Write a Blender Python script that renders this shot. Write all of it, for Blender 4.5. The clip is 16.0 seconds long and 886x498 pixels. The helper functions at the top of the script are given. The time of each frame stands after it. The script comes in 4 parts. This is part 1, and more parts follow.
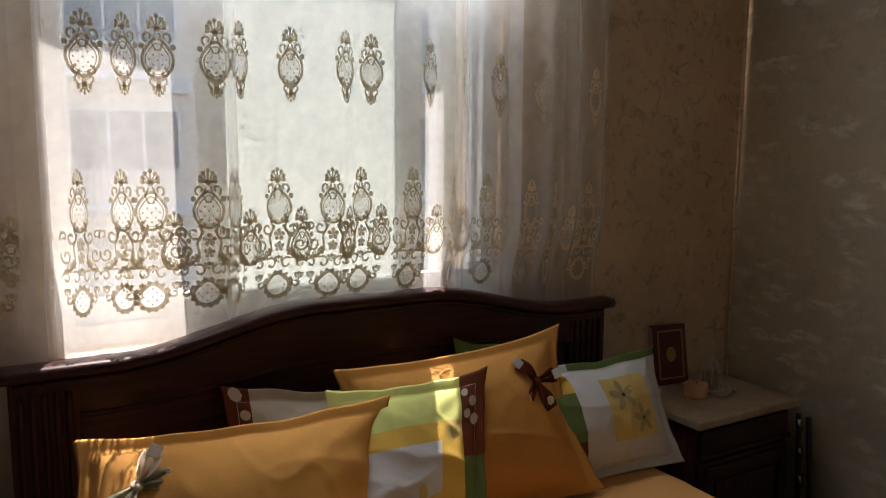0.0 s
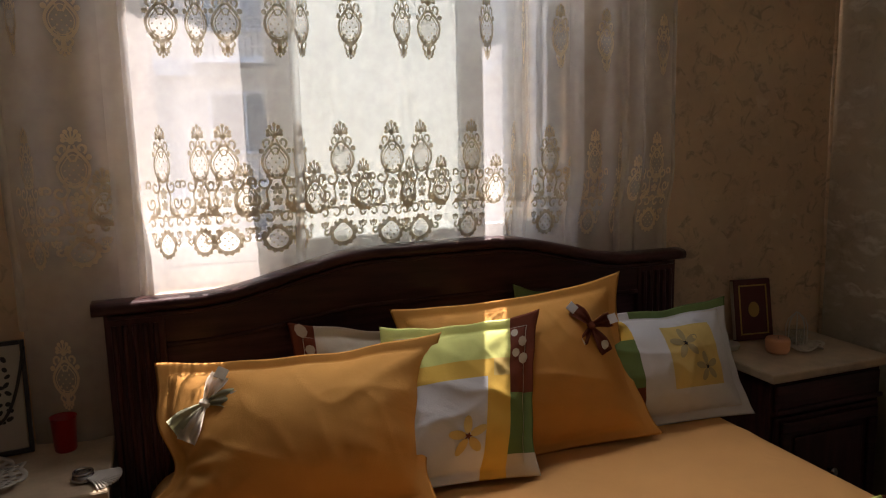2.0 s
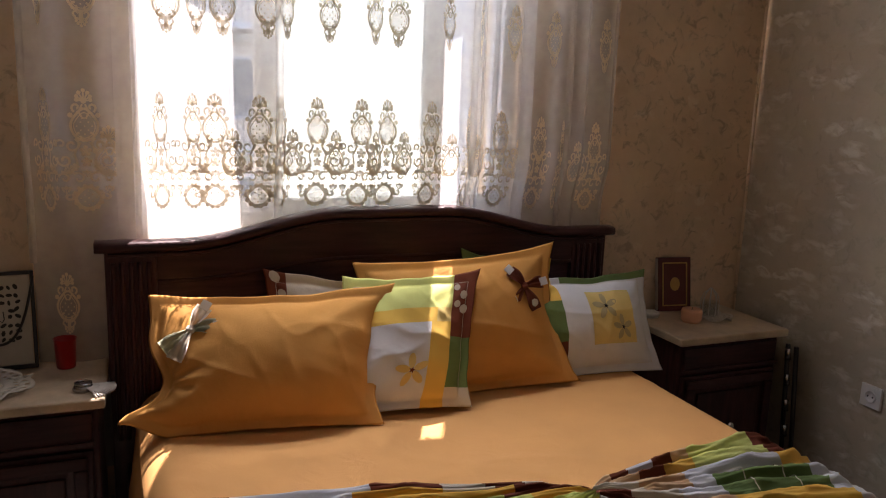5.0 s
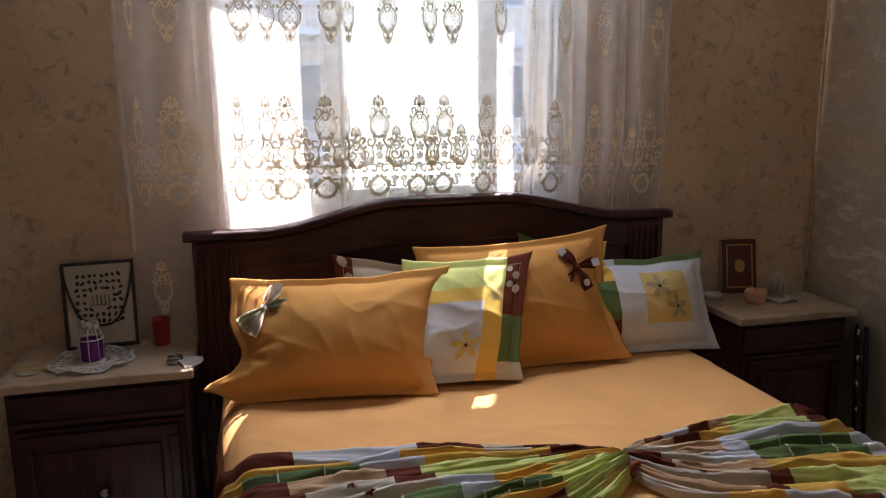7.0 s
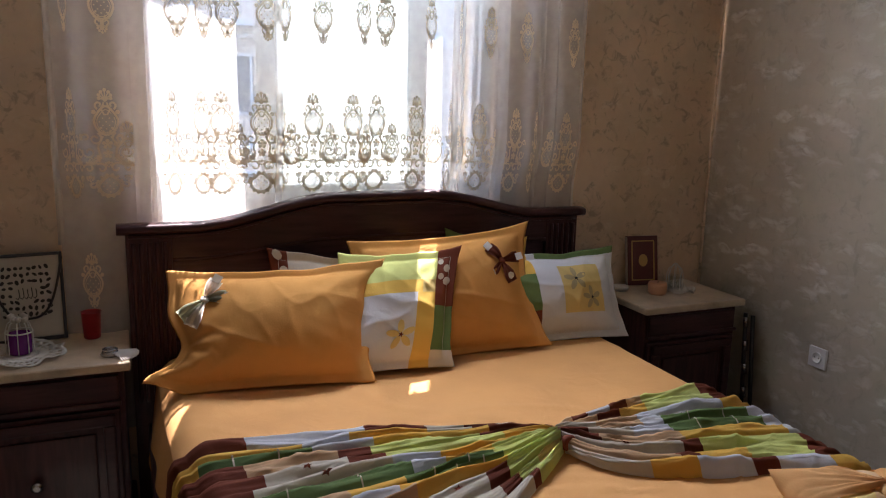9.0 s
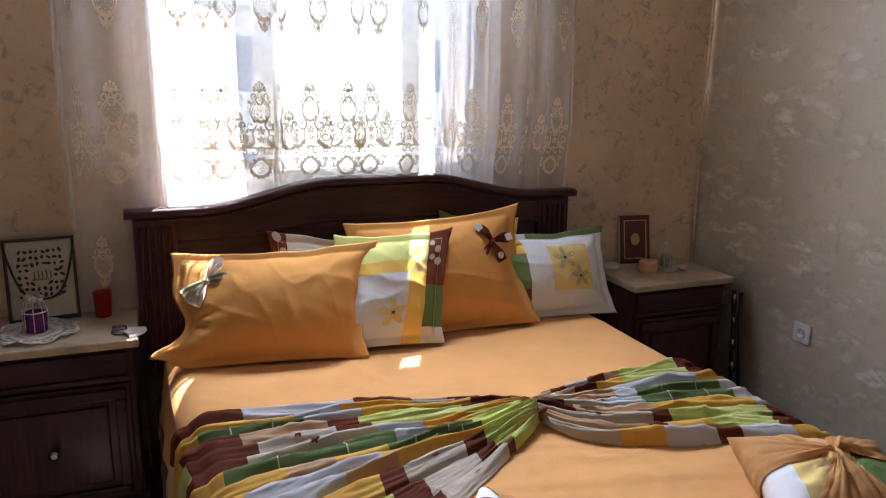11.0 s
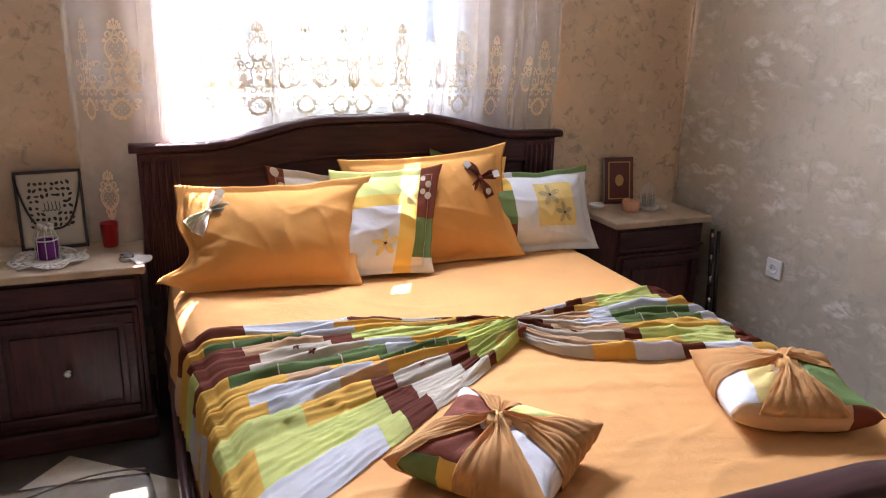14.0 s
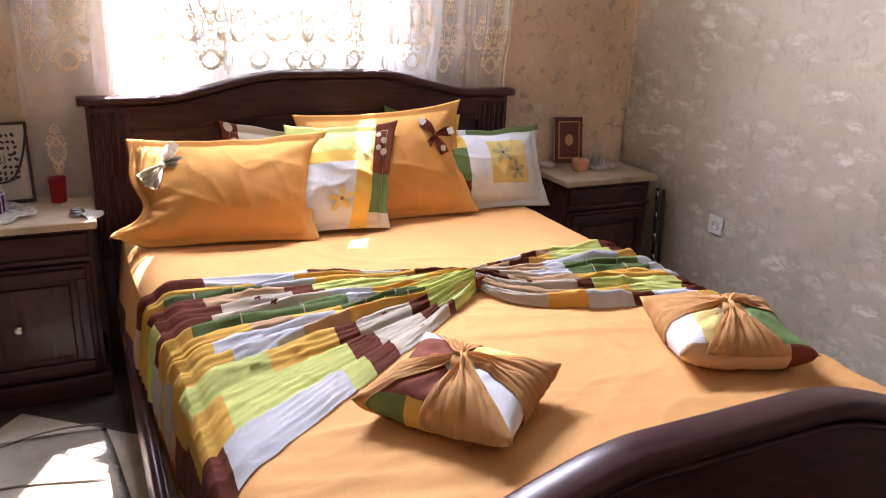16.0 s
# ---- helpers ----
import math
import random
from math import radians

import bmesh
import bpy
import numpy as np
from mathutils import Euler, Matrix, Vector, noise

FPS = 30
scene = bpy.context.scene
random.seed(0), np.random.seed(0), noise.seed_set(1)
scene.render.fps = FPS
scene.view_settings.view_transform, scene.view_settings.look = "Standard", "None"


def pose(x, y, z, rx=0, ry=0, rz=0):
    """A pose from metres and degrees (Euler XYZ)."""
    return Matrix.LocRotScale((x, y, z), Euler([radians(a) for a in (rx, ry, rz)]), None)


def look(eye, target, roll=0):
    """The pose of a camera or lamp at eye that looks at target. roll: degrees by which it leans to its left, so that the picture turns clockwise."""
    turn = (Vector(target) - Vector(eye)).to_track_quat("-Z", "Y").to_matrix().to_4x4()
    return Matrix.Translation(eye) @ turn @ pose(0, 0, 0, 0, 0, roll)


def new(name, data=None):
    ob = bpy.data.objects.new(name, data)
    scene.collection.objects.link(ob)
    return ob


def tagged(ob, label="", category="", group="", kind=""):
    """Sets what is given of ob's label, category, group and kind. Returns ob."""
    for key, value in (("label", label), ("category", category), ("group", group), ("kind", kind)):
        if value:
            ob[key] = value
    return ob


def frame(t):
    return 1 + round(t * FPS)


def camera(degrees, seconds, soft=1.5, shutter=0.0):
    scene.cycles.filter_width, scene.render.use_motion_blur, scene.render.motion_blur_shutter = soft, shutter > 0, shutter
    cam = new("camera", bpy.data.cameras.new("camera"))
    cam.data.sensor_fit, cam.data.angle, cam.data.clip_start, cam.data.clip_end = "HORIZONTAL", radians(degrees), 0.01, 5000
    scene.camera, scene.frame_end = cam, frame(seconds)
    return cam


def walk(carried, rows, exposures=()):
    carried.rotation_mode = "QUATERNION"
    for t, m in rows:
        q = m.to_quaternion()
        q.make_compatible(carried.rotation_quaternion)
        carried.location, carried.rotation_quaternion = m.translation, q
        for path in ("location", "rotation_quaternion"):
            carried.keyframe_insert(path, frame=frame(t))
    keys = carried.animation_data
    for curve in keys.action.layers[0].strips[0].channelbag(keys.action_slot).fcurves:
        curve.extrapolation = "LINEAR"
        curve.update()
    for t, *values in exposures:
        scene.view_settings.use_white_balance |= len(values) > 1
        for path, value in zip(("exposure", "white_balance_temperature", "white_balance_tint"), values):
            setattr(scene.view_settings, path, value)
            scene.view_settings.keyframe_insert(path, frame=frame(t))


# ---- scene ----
cam = camera(60.1, 16.0, soft=1.1)
PATH = [
    (0, (-0.831, -1.831, 1.5), (0.166, -0.117, 1.236), 0.4),
    (0.5, (-0.789, -1.872, 1.494), (0.137, -0.117, 1.246), 0.9),
    (1, (-0.74, -1.924, 1.473), (0.084, -0.117, 1.239), 0.7),
    (1.5, (-0.688, -1.973, 1.442), (0.033, -0.127, 1.176), 0.0),
    (2, (-0.689, -1.999, 1.43), (-0.005, -0.148, 1.11), -1.4),
    (2.5, (-0.728, -2.048, 1.458), (0.01, -0.226, 1.09), 0.2),
    (3, (-0.777, -2.115, 1.449), (0.006, -0.305, 1.118), 1.2),
    (3.5, (-0.804, -2.189, 1.455), (0.016, -0.394, 1.133), 2.2),
    (4, (-0.813, -2.232, 1.455), (0.033, -0.457, 1.088), 2.3),
    (6.5, (-0.65, -2.493, 1.43), (-0.138, -0.596, 1.055), 0.1),
    (7, (-0.667, -2.526, 1.433), (-0.174, -0.627, 1.047), -0.5),
    (7.5, (-0.702, -2.533, 1.445), (-0.167, -0.649, 1.036), 0.0),
    (8, (-0.766, -2.556, 1.442), (-0.111, -0.707, 1.054), 0.9),
    (8.5, (-0.827, -2.58, 1.443), (-0.072, -0.768, 1.057), 1.3),
    (11, (-0.779, -2.737, 1.49), (-0.074, -0.922, 1.036), 0.7),
    (11.5, (-0.734, -2.801, 1.47), (-0.099, -0.976, 0.952), 0.4),
    (12, (-0.706, -2.843, 1.459), (-0.106, -1.017, 0.906), -0.0),
    (12.5, (-0.701, -2.874, 1.453), (-0.128, -1.039, 0.903), -0.4),
    (13, (-0.718, -2.883, 1.446), (-0.118, -1.065, 0.868), 0.3),
    (13.5, (-0.752, -2.881, 1.448), (-0.087, -1.084, 0.873), 0.6),
    (14, (-0.813, -2.894, 1.451), (-0.108, -1.11, 0.885), 1.1),
    (14.5, (-0.848, -2.899, 1.443), (-0.054, -1.152, 0.879), 2.9),
    (15, (-0.867, -2.901, 1.441), (-0.01, -1.185, 0.876), 2.9),
    (15.5, (-0.872, -2.912, 1.434), (-0.048, -1.191, 0.835), 2.7),
    (16, (-0.872, -2.925, 1.42), (-0.041, -1.223, 0.777), 2.3),
]
EXPOSURES = [(0.0, 1.68, 6850, 18), (1.5, 1.68, 7000, 21), (2.5, 1.9, 6950, 25), (4.0, 2.25, 6850, 27), (7.0, 2.52, 6200, 24), (8.5, 2.62, 6050, 23), (11.0, 3.1, 5850, 23), (12.5, 3.58, 5850, 24), (14.0, 3.85, 5900, 26), (16.0, 4.05, 6050, 29)]
walk(cam, [(t, look(eye, target, roll)) for t, eye, target, roll in PATH], EXPOSURES)

# ---- world and sun ----
SUN_WAY = Vector((-0.45, -1.0, -1.75)).normalized()      # the way the sunlight travels
world = bpy.data.worlds.new("sky")
scene.world = world
world.use_nodes = True
wn = world.node_tree
sky = wn.nodes.new("ShaderNodeTexSky")
sky.sky_type = "NISHITA"
sky.sun_disc = False
sky.sun_elevation = math.asin(-SUN_WAY.z)
sky.sun_rotation = math.atan2(-SUN_WAY.x, -SUN_WAY.y)
wn.links.new(sky.outputs[0], wn.nodes["Background"].inputs[0])
wn.nodes["Background"].inputs[1].default_value = 0.15
sun = new("sun", bpy.data.lights.new("sun", "SUN"))
sun.data.energy = 5.0
sun.data.angle = radians(0.5)
sun.data.color = (1.0, 0.965, 0.91)
sun.matrix_world = look((0, 0, 10), Vector((0, 0, 10)) + SUN_WAY)


# ---- materials ----
def mat(name, base, rough=0.6, vary=0.12, scale=6.0, fine=60.0, bump=0.1, metallic=0.0, coat=0.0, sheen=0.0, other=None, spec=0.5):
    m = bpy.data.materials.new(name)
    m.use_nodes = True
    nt = m.node_tree
    b = nt.nodes["Principled BSDF"]
    b.inputs["Roughness"].default_value = rough
    b.inputs["Metallic"].default_value = metallic
    b.inputs["Coat Weight"].default_value = coat
    b.inputs["Sheen Weight"].default_value = sheen
    b.inputs["Specular IOR Level"].default_value = spec
    tc = nt.nodes.new("ShaderNodeTexCoord")
    n1 = nt.nodes.new("ShaderNodeTexNoise")
    n1.inputs["Scale"].default_value = scale
    n1.inputs["Detail"].default_value = 5
    n2 = nt.nodes.new("ShaderNodeTexNoise")
    n2.inputs["Scale"].default_value = fine
    n2.inputs["Detail"].default_value = 3
    for n in (n1, n2):
        nt.links.new(tc.outputs["Object"], n.inputs["Vector"])
    mix = nt.nodes.new("ShaderNodeMix")
    mix.data_type = "RGBA"
    c2 = other or [c * (1 - 2.2 * vary) for c in base]
    mix.inputs["A"].default_value = (*c2, 1)
    mix.inputs["B"].default_value = (*[min(1, c * (1 + vary)) for c in base], 1)
    add = nt.nodes.new("ShaderNodeMath")
    add.operation = "MULTIPLY_ADD"
    nt.links.new(n2.outputs[0], add.inputs[0])
    add.inputs[1].default_value = 0.35
    ramp = nt.nodes.new("ShaderNodeMapRange")
    ramp.inputs["From Min"].default_value = 0.3
    ramp.inputs["From Max"].default_value = 0.7
    ramp.inputs["To Max"].default_value = 0.8
    nt.links.new(n1.outputs[0], ramp.inputs["Value"])
    nt.links.new(ramp.outputs[0], add.inputs[2])
    nt.links.new(add.outputs[0], mix.inputs["Factor"])
    nt.links.new(mix.outputs["Result"], b.inputs["Base Color"])
    if bump:
        bp = nt.nodes.new("ShaderNodeBump")
        bp.inputs["Strength"].default_value = bump
        bp.inputs["Distance"].default_value = 0.004
        nt.links.new(n2.outputs[0], bp.inputs["Height"])
        nt.links.new(bp.outputs[0], b.inputs["Normal"])
    return m


def wood_mat(name, base, rough=0.33, stretch=(14, 14, 1.5)):
    m = mat(name, base, rough, 0.25, 4.0, 40.0, 0.05, coat=0.06, spec=0.25)
    nt = m.node_tree
    tc = nt.nodes["Texture Coordinate"]
    mp = nt.nodes.new("ShaderNodeMapping")
    mp.inputs["Scale"].default_value = stretch
    nt.links.new(tc.outputs["Object"], mp.inputs["Vector"])
    for n in nt.nodes:
        if n.type == "TEX_NOISE":
            nt.links.new(mp.outputs[0], n.inputs["Vector"])
    return m


def plaster_mat(name, base, light, pearl, scuffs=0.3):
    """Beige decorative plaster: cloudy ground with pearly trowel flakes."""
    m = mat(name, base, 0.55, 0.12, 2.2, 26.0, 0.25)
    nt = m.node_tree
    b = nt.nodes["Principled BSDF"]
    ground = b.inputs["Base Color"].links[0].from_socket
    tc = nt.nodes["Texture Coordinate"]
    warp = nt.nodes.new("ShaderNodeTexNoise")
    warp.inputs["Scale"].default_value = 9.0
    warp.inputs["Detail"].default_value = 4
    nt.links.new(tc.outputs["Object"], warp.inputs["Vector"])
    off = nt.nodes.new("ShaderNodeVectorMath")
    off.operation = "MULTIPLY_ADD"
    off.inputs[1].default_value = (0.07, 0.07, 0.07)
    nt.links.new(warp.outputs["Color"], off.inputs[0])
    nt.links.new(tc.outputs["Object"], off.inputs[2])
    vo = nt.nodes.new("ShaderNodeTexVoronoi")
    vo.inputs["Scale"].default_value = 15.0
    tilt = nt.nodes.new("ShaderNodeMapping")
    tilt.inputs["Rotation"].default_value = (radians(38), radians(25), radians(15))
    tilt.inputs["Scale"].default_value = (1.0, 0.62, 1.5)
    nt.links.new(off.outputs[0], tilt.inputs["Vector"])
    nt.links.new(tilt.outputs[0], vo.inputs["Vector"])
    streak = nt.nodes.new("ShaderNodeTexNoise")          # brush marks inside each shard
    streak.inputs["Scale"].default_value = 34.0
    streak.inputs["Detail"].default_value = 4
    streak.inputs["Distortion"].default_value = 0.6
    nt.links.new(tilt.outputs[0], streak.inputs["Vector"])
    sep = nt.nodes.new("ShaderNodeSeparateColor")
    nt.links.new(vo.outputs["Color"], sep.inputs[0])
    flake = nt.nodes.new("ShaderNodeMapRange")
    flake.inputs["From Min"].default_value = 1 - pearl
    flake.inputs["From Max"].default_value = 1 - pearl + 0.45
    nt.links.new(sep.outputs[0], flake.inputs["Value"])
    edge = nt.nodes.new("ShaderNodeMapRange")
    edge.inputs["From Min"].default_value = 0.62
    edge.inputs["From Max"].default_value = 0.38
    nt.links.new(vo.outputs["Distance"], edge.inputs["Value"])
    mul = nt.nodes.new("ShaderNodeMath")
    mul.operation = "MULTIPLY"
    brushed = nt.nodes.new("ShaderNodeMapRange")
    brushed.inputs["From Min"].default_value = 0.36
    brushed.inputs["From Max"].default_value = 0.62
    nt.links.new(streak.outputs[0], brushed.inputs["Value"])
    part_of = nt.nodes.new("ShaderNodeMath")
    part_of.operation = "MULTIPLY"
    nt.links.new(edge.outputs[0], part_of.inputs[0])
    nt.links.new(brushed.outputs[0], part_of.inputs[1])
    nt.links.new(flake.outputs[0], mul.inputs[0])
    nt.links.new(part_of.outputs[0], mul.inputs[1])
    # flakes gather in drifts
    drift = nt.nodes.new("ShaderNodeTexNoise")
    drift.inputs["Scale"].default_value = 2.6
    nt.links.new(tc.outputs["Object"], drift.inputs["Vector"])
    dr = nt.nodes.new("ShaderNodeMapRange")
    dr.inputs["From Min"].default_value = 0.36
    dr.inputs["From Max"].default_value = 0.6
    nt.links.new(drift.outputs[0], dr.inputs["Value"])
    mul2 = nt.nodes.new("ShaderNodeMath")
    mul2.operation = "MULTIPLY"
    nt.links.new(mul.outputs[0], mul2.inputs[0])
    nt.links.new(dr.outputs[0], mul2.inputs[1])
    mix = nt.nodes.new("ShaderNodeMix")
    mix.data_type = "RGBA"
    nt.links.new(mul2.outputs[0], mix.inputs["Factor"])
    nt.links.new(ground, mix.inputs["A"])
    mix.inputs["B"].default_value = (*light, 1)
    # darker scuffs left by the trowel
    scuff = nt.nodes.new("ShaderNodeTexNoise")
    scuff.inputs["Scale"].default_value = 19.0
    scuff.inputs["Detail"].default_value = 6
    scuff.inputs["Roughness"].default_value = 0.62
    scuff.inputs["Distortion"].default_value = 0.9
    nt.links.new(tc.outputs["Object"], scuff.inputs["Vector"])
    sc = nt.nodes.new("ShaderNodeMapRange")
    sc.inputs["From Min"].default_value = 0.54
    sc.inputs["From Max"].default_value = 0.66
    sc.inputs["To Max"].default_value = scuffs
    nt.links.new(scuff.outputs[0], sc.inputs["Value"])
    worn = nt.nodes.new("ShaderNodeMix")
    worn.data_type = "RGBA"
    nt.links.new(sc.outputs[0], worn.inputs["Factor"])
    nt.links.new(mix.outputs["Result"], worn.inputs["A"])
    worn.inputs["B"].default_value = (*[c * 0.5 for c in base], 1)
    nt.links.new(worn.outputs["Result"], b.inputs["Base Color"])
    rr = nt.nodes.new("ShaderNodeMapRange")
    rr.inputs["To Min"].default_value = 0.55
    rr.inputs["To Max"].default_value = 0.22
    nt.links.new(mul2.outputs[0], rr.inputs["Value"])
    nt.links.new(rr.outputs[0], b.inputs["Roughness"])
    return m


def sheer_mat(name, base, cover, back=0.5):
    """Thin voile: part of the light goes straight through, the rest is scattered."""
    m = bpy.data.materials.new(name)
    m.use_nodes = True
    nt = m.node_tree
    nt.nodes.remove(nt.nodes["Principled BSDF"])
    out = nt.nodes["Material Output"]
    tr = nt.nodes.new("ShaderNodeBsdfTransparent")
    di = nt.nodes.new("ShaderNodeBsdfDiffuse")
    tl = nt.nodes.new("ShaderNodeBsdfTranslucent")
    di.inputs[0].default_value = tl.inputs[0].default_value = (*base, 1)
    half = nt.nodes.new("ShaderNodeMixShader")
    half.inputs[0].default_value = back
    nt.links.new(di.outputs[0], half.inputs[1])
    nt.links.new(tl.outputs[0], half.inputs[2])
    mix = nt.nodes.new("ShaderNodeMixShader")
    tc = nt.nodes.new("ShaderNodeTexCoord")
    no = nt.nodes.new("ShaderNodeTexNoise")
    no.inputs["Scale"].default_value = 30.0
    nt.links.new(tc.outputs["Object"], no.inputs["Vector"])
    mr = nt.nodes.new("ShaderNodeMapRange")
    mr.inputs["To Min"].default_value = cover - 0.06
    mr.inputs["To Max"].default_value = cover + 0.06
    nt.links.new(no.outputs[0], mr.inputs["Value"])
    nt.links.new(mr.outputs[0], mix.inputs[0])
    nt.links.new(tr.outputs[0], mix.inputs[1])
    nt.links.new(half.outputs[0], mix.inputs[2])
    nt.links.new(mix.outputs[0], out.inputs[0])
    return m


def clear_mat(name, tint=(0.95, 0.97, 0.97)):
    m = bpy.data.materials.new(name)
    m.use_nodes = True
    nt = m.node_tree
    nt.nodes.remove(nt.nodes["Principled BSDF"])
    tr = nt.nodes.new("ShaderNodeBsdfTransparent")
    tr.inputs[0].default_value = (*tint, 1)
    gl = nt.nodes.new("ShaderNodeBsdfGlossy")
    gl.inputs["Roughness"].default_value = 0.03
    mix = nt.nodes.new("ShaderNodeMixShader")
    mix.inputs[0].default_value = 0.06
    nt.links.new(tr.outputs[0], mix.inputs[1])
    nt.links.new(gl.outputs[0], mix.inputs[2])
    nt.links.new(mix.outputs[0], nt.nodes["Material Output"].inputs[0])
    return m


def frosted_mat(name, tint=(0.64, 0.67, 0.65)):
    """Crackle-textured window glass that scatters the daylight."""
    m = bpy.data.materials.new(name)
    m.use_nodes = True
    nt = m.node_tree
    nt.nodes.remove(nt.nodes["Principled BSDF"])
    tc = nt.nodes.new("ShaderNodeTexCoord")
    mp = nt.nodes.new("ShaderNodeMapping")
    mp.inputs["Scale"].default_value = (22, 1, 50)
    nt.links.new(tc.outputs["Object"], mp.inputs["Vector"])
    vo = nt.nodes.new("ShaderNodeTexVoronoi")
    vo.feature = "DISTANCE_TO_EDGE"
    nt.links.new(mp.outputs[0], vo.inputs["Vector"])
    mr = nt.nodes.new("ShaderNodeMapRange")
    mr.inputs["From Max"].default_value = 0.12
    nt.links.new(vo.outputs["Distance"], mr.inputs["Value"])
    mix = nt.nodes.new("ShaderNodeMix")
    mix.data_type = "RGBA"
    mix.inputs["A"].default_value = (0.05, 0.08, 0.075, 1)
    mix.inputs["B"].default_value = (*tint, 1)
    nt.links.new(mr.outputs[0], mix.inputs["Factor"])
    tl = nt.nodes.new("ShaderNodeBsdfTranslucent")
    nt.links.new(mix.outputs["Result"], tl.inputs[0])
    tr = nt.nodes.new("ShaderNodeBsdfTransparent")
    tr.inputs[0].default_value = (0.9, 0.95, 0.93, 1)
    ms = nt.nodes.new("ShaderNodeMixShader")
    ms.inputs[0].default_value = 0.2
    nt.links.new(tl.outputs[0], ms.inputs[1])
    nt.links.new(tr.outputs[0], ms.inputs[2])
    nt.links.new(ms.outputs[0], nt.nodes["Material Output"].inputs[0])
    return m


def cloth(name, base, vary=0.06):
    m = mat(name, base, 0.85, vary, 5.0, 420.0, 0.1, spec=0.2)
    nt = m.node_tree
    weave = nt.nodes["Bump"]
    crease = nt.nodes.new("ShaderNodeTexNoise")
    crease.inputs["Scale"].default_value = 11.0
    crease.inputs["Detail"].default_value = 6
    crease.inputs["Distortion"].default_value = 1.6
    nt.links.new(nt.nodes["Texture Coordinate"].outputs["Object"], crease.inputs["Vector"])
    bp = nt.nodes.new("ShaderNodeBump")
    bp.inputs["Strength"].default_value = 0.35
    bp.inputs["Distance"].default_value = 0.005
    nt.links.new(crease.outputs[0], bp.inputs["Height"])
    nt.links.new(weave.outputs[0], bp.inputs["Normal"])
    nt.links.new(bp.outputs[0], nt.nodes["Principled BSDF"].inputs["Normal"])
    return m


WALL = plaster_mat("wall_plaster", (0.71, 0.53, 0.355), (0.78, 0.65, 0.49), 0.4, 0.75)
WALL_PEARL = plaster_mat("pearl_plaster", (0.48, 0.41, 0.31), (0.73, 0.69, 0.61), 0.8)
CEIL = mat("ceiling_paint", (0.66, 0.63, 0.57), 0.8, 0.04)
FLOOR = mat("dark_floor_tile", (0.075, 0.06, 0.05), 0.3, 0.3, 3.0, 40.0, 0.05)
RUG = mat("rug_pile", (0.58, 0.50, 0.38), 0.95, 0.15, 7.0, 220.0, 0.6, sheen=0.2)
CARPET = mat("carpet_pile", (0.70, 0.64, 0.54), 0.95, 0.1, 6.0, 200.0, 0.6, sheen=0.2, other=(0.40, 0.33, 0.24))
RUG_DARK = mat("rug_line", (0.27, 0.21, 0.15), 0.95, 0.2)
WOOD = wood_mat("dark_lacquered_wood", (0.070, 0.026, 0.025))
WOOD_X = wood_mat("dark_lacquered_wood_across", (0.062, 0.024, 0.024), stretch=(1.5, 14, 14))
WOOD_IN = wood_mat("dark_panel_wood", (0.085, 0.038, 0.048), 0.42, (1.5, 14, 14))
STONE = mat("cream_marble", (0.52, 0.40, 0.27), 0.35, 0.18, 9.0, 70.0, 0.03)
PVC = mat("window_frame_white", (0.72, 0.74, 0.74), 0.35, 0.04, bump=0.0)
CREAM = mat("reveal_paint", (0.72, 0.6, 0.44), 0.7, 0.06)
SHEER = sheer_mat("white_voile", (0.95, 0.95, 0.94), 0.39, 0.46)
LACE = sheer_mat("lace_thread_gold", (0.78, 0.70, 0.54), 0.94, 0.18)
LACE_NET = sheer_mat("lace_net_white", (0.85, 0.83, 0.78), 0.45)
ORANGE = cloth("orange_cotton", (0.68, 0.33, 0.085))
WRAP = cloth("orange_wrap_cotton", (0.85, 0.50, 0.20))
SHEET = cloth("orange_sheet_cotton", (0.67, 0.345, 0.12), 0.04)
LIME = cloth("lime_cotton", (0.74, 0.77, 0.26), 0.1)
YELLOW = cloth("yellow_cotton", (0.86, 0.55, 0.11))
WHITE = cloth("white_blue_cotton", (0.74, 0.74, 0.76), 0.08)
CREAMC = cloth("cream_cotton", (0.73, 0.65, 0.53), 0.08)
BROWN = cloth("brown_cotton", (0.21, 0.055, 0.028), 0.12)
GREEN = cloth("dark_green_cotton", (0.17, 0.25, 0.085), 0.15)
PEACH = cloth("peach_cotton", (0.72, 0.49, 0.28), 0.08)
SAGE = cloth("sage_cotton", (0.50, 0.50, 0.34), 0.15)
PALE = cloth("pale_yellow_cotton", (0.80, 0.60, 0.22), 0.1)
GREY = mat("flower_print_grey", (0.50, 0.40, 0.20), 0.9, 0.1)
RED = mat("red_plastic", (0.33, 0.008, 0.008), 0.3, 0.05, bump=0)
PURPLE = mat("purple_glass", (0.17, 0.02, 0.21), 0.12, 0.1, bump=0)
METAL = mat("grey_metal", (0.5, 0.5, 0.5), 0.25, 0.1, bump=0, metallic=1.0)
GOLD = mat("gold_print", (0.55, 0.33, 0.10), 0.35, 0.1, metallic=0.6)
IVORY = mat("ivory_plaque", (0.50, 0.46, 0.38), 0.5, 0.06)
BLACK = mat("black_lacquer", (0.018, 0.015, 0.014), 0.3, 0.1)
COVER = mat("maroon_leather", (0.11, 0.018, 0.014), 0.4, 0.15)
WAX = mat("peach_wax", (0.72, 0.36, 0.20), 0.45, 0.05)
CROCHET = mat("crochet_cotton", (0.62, 0.58, 0.52), 0.9, 0.1)
GLASS = clear_mat("clear_glass")
FROST = frosted_mat("crackle_glass")
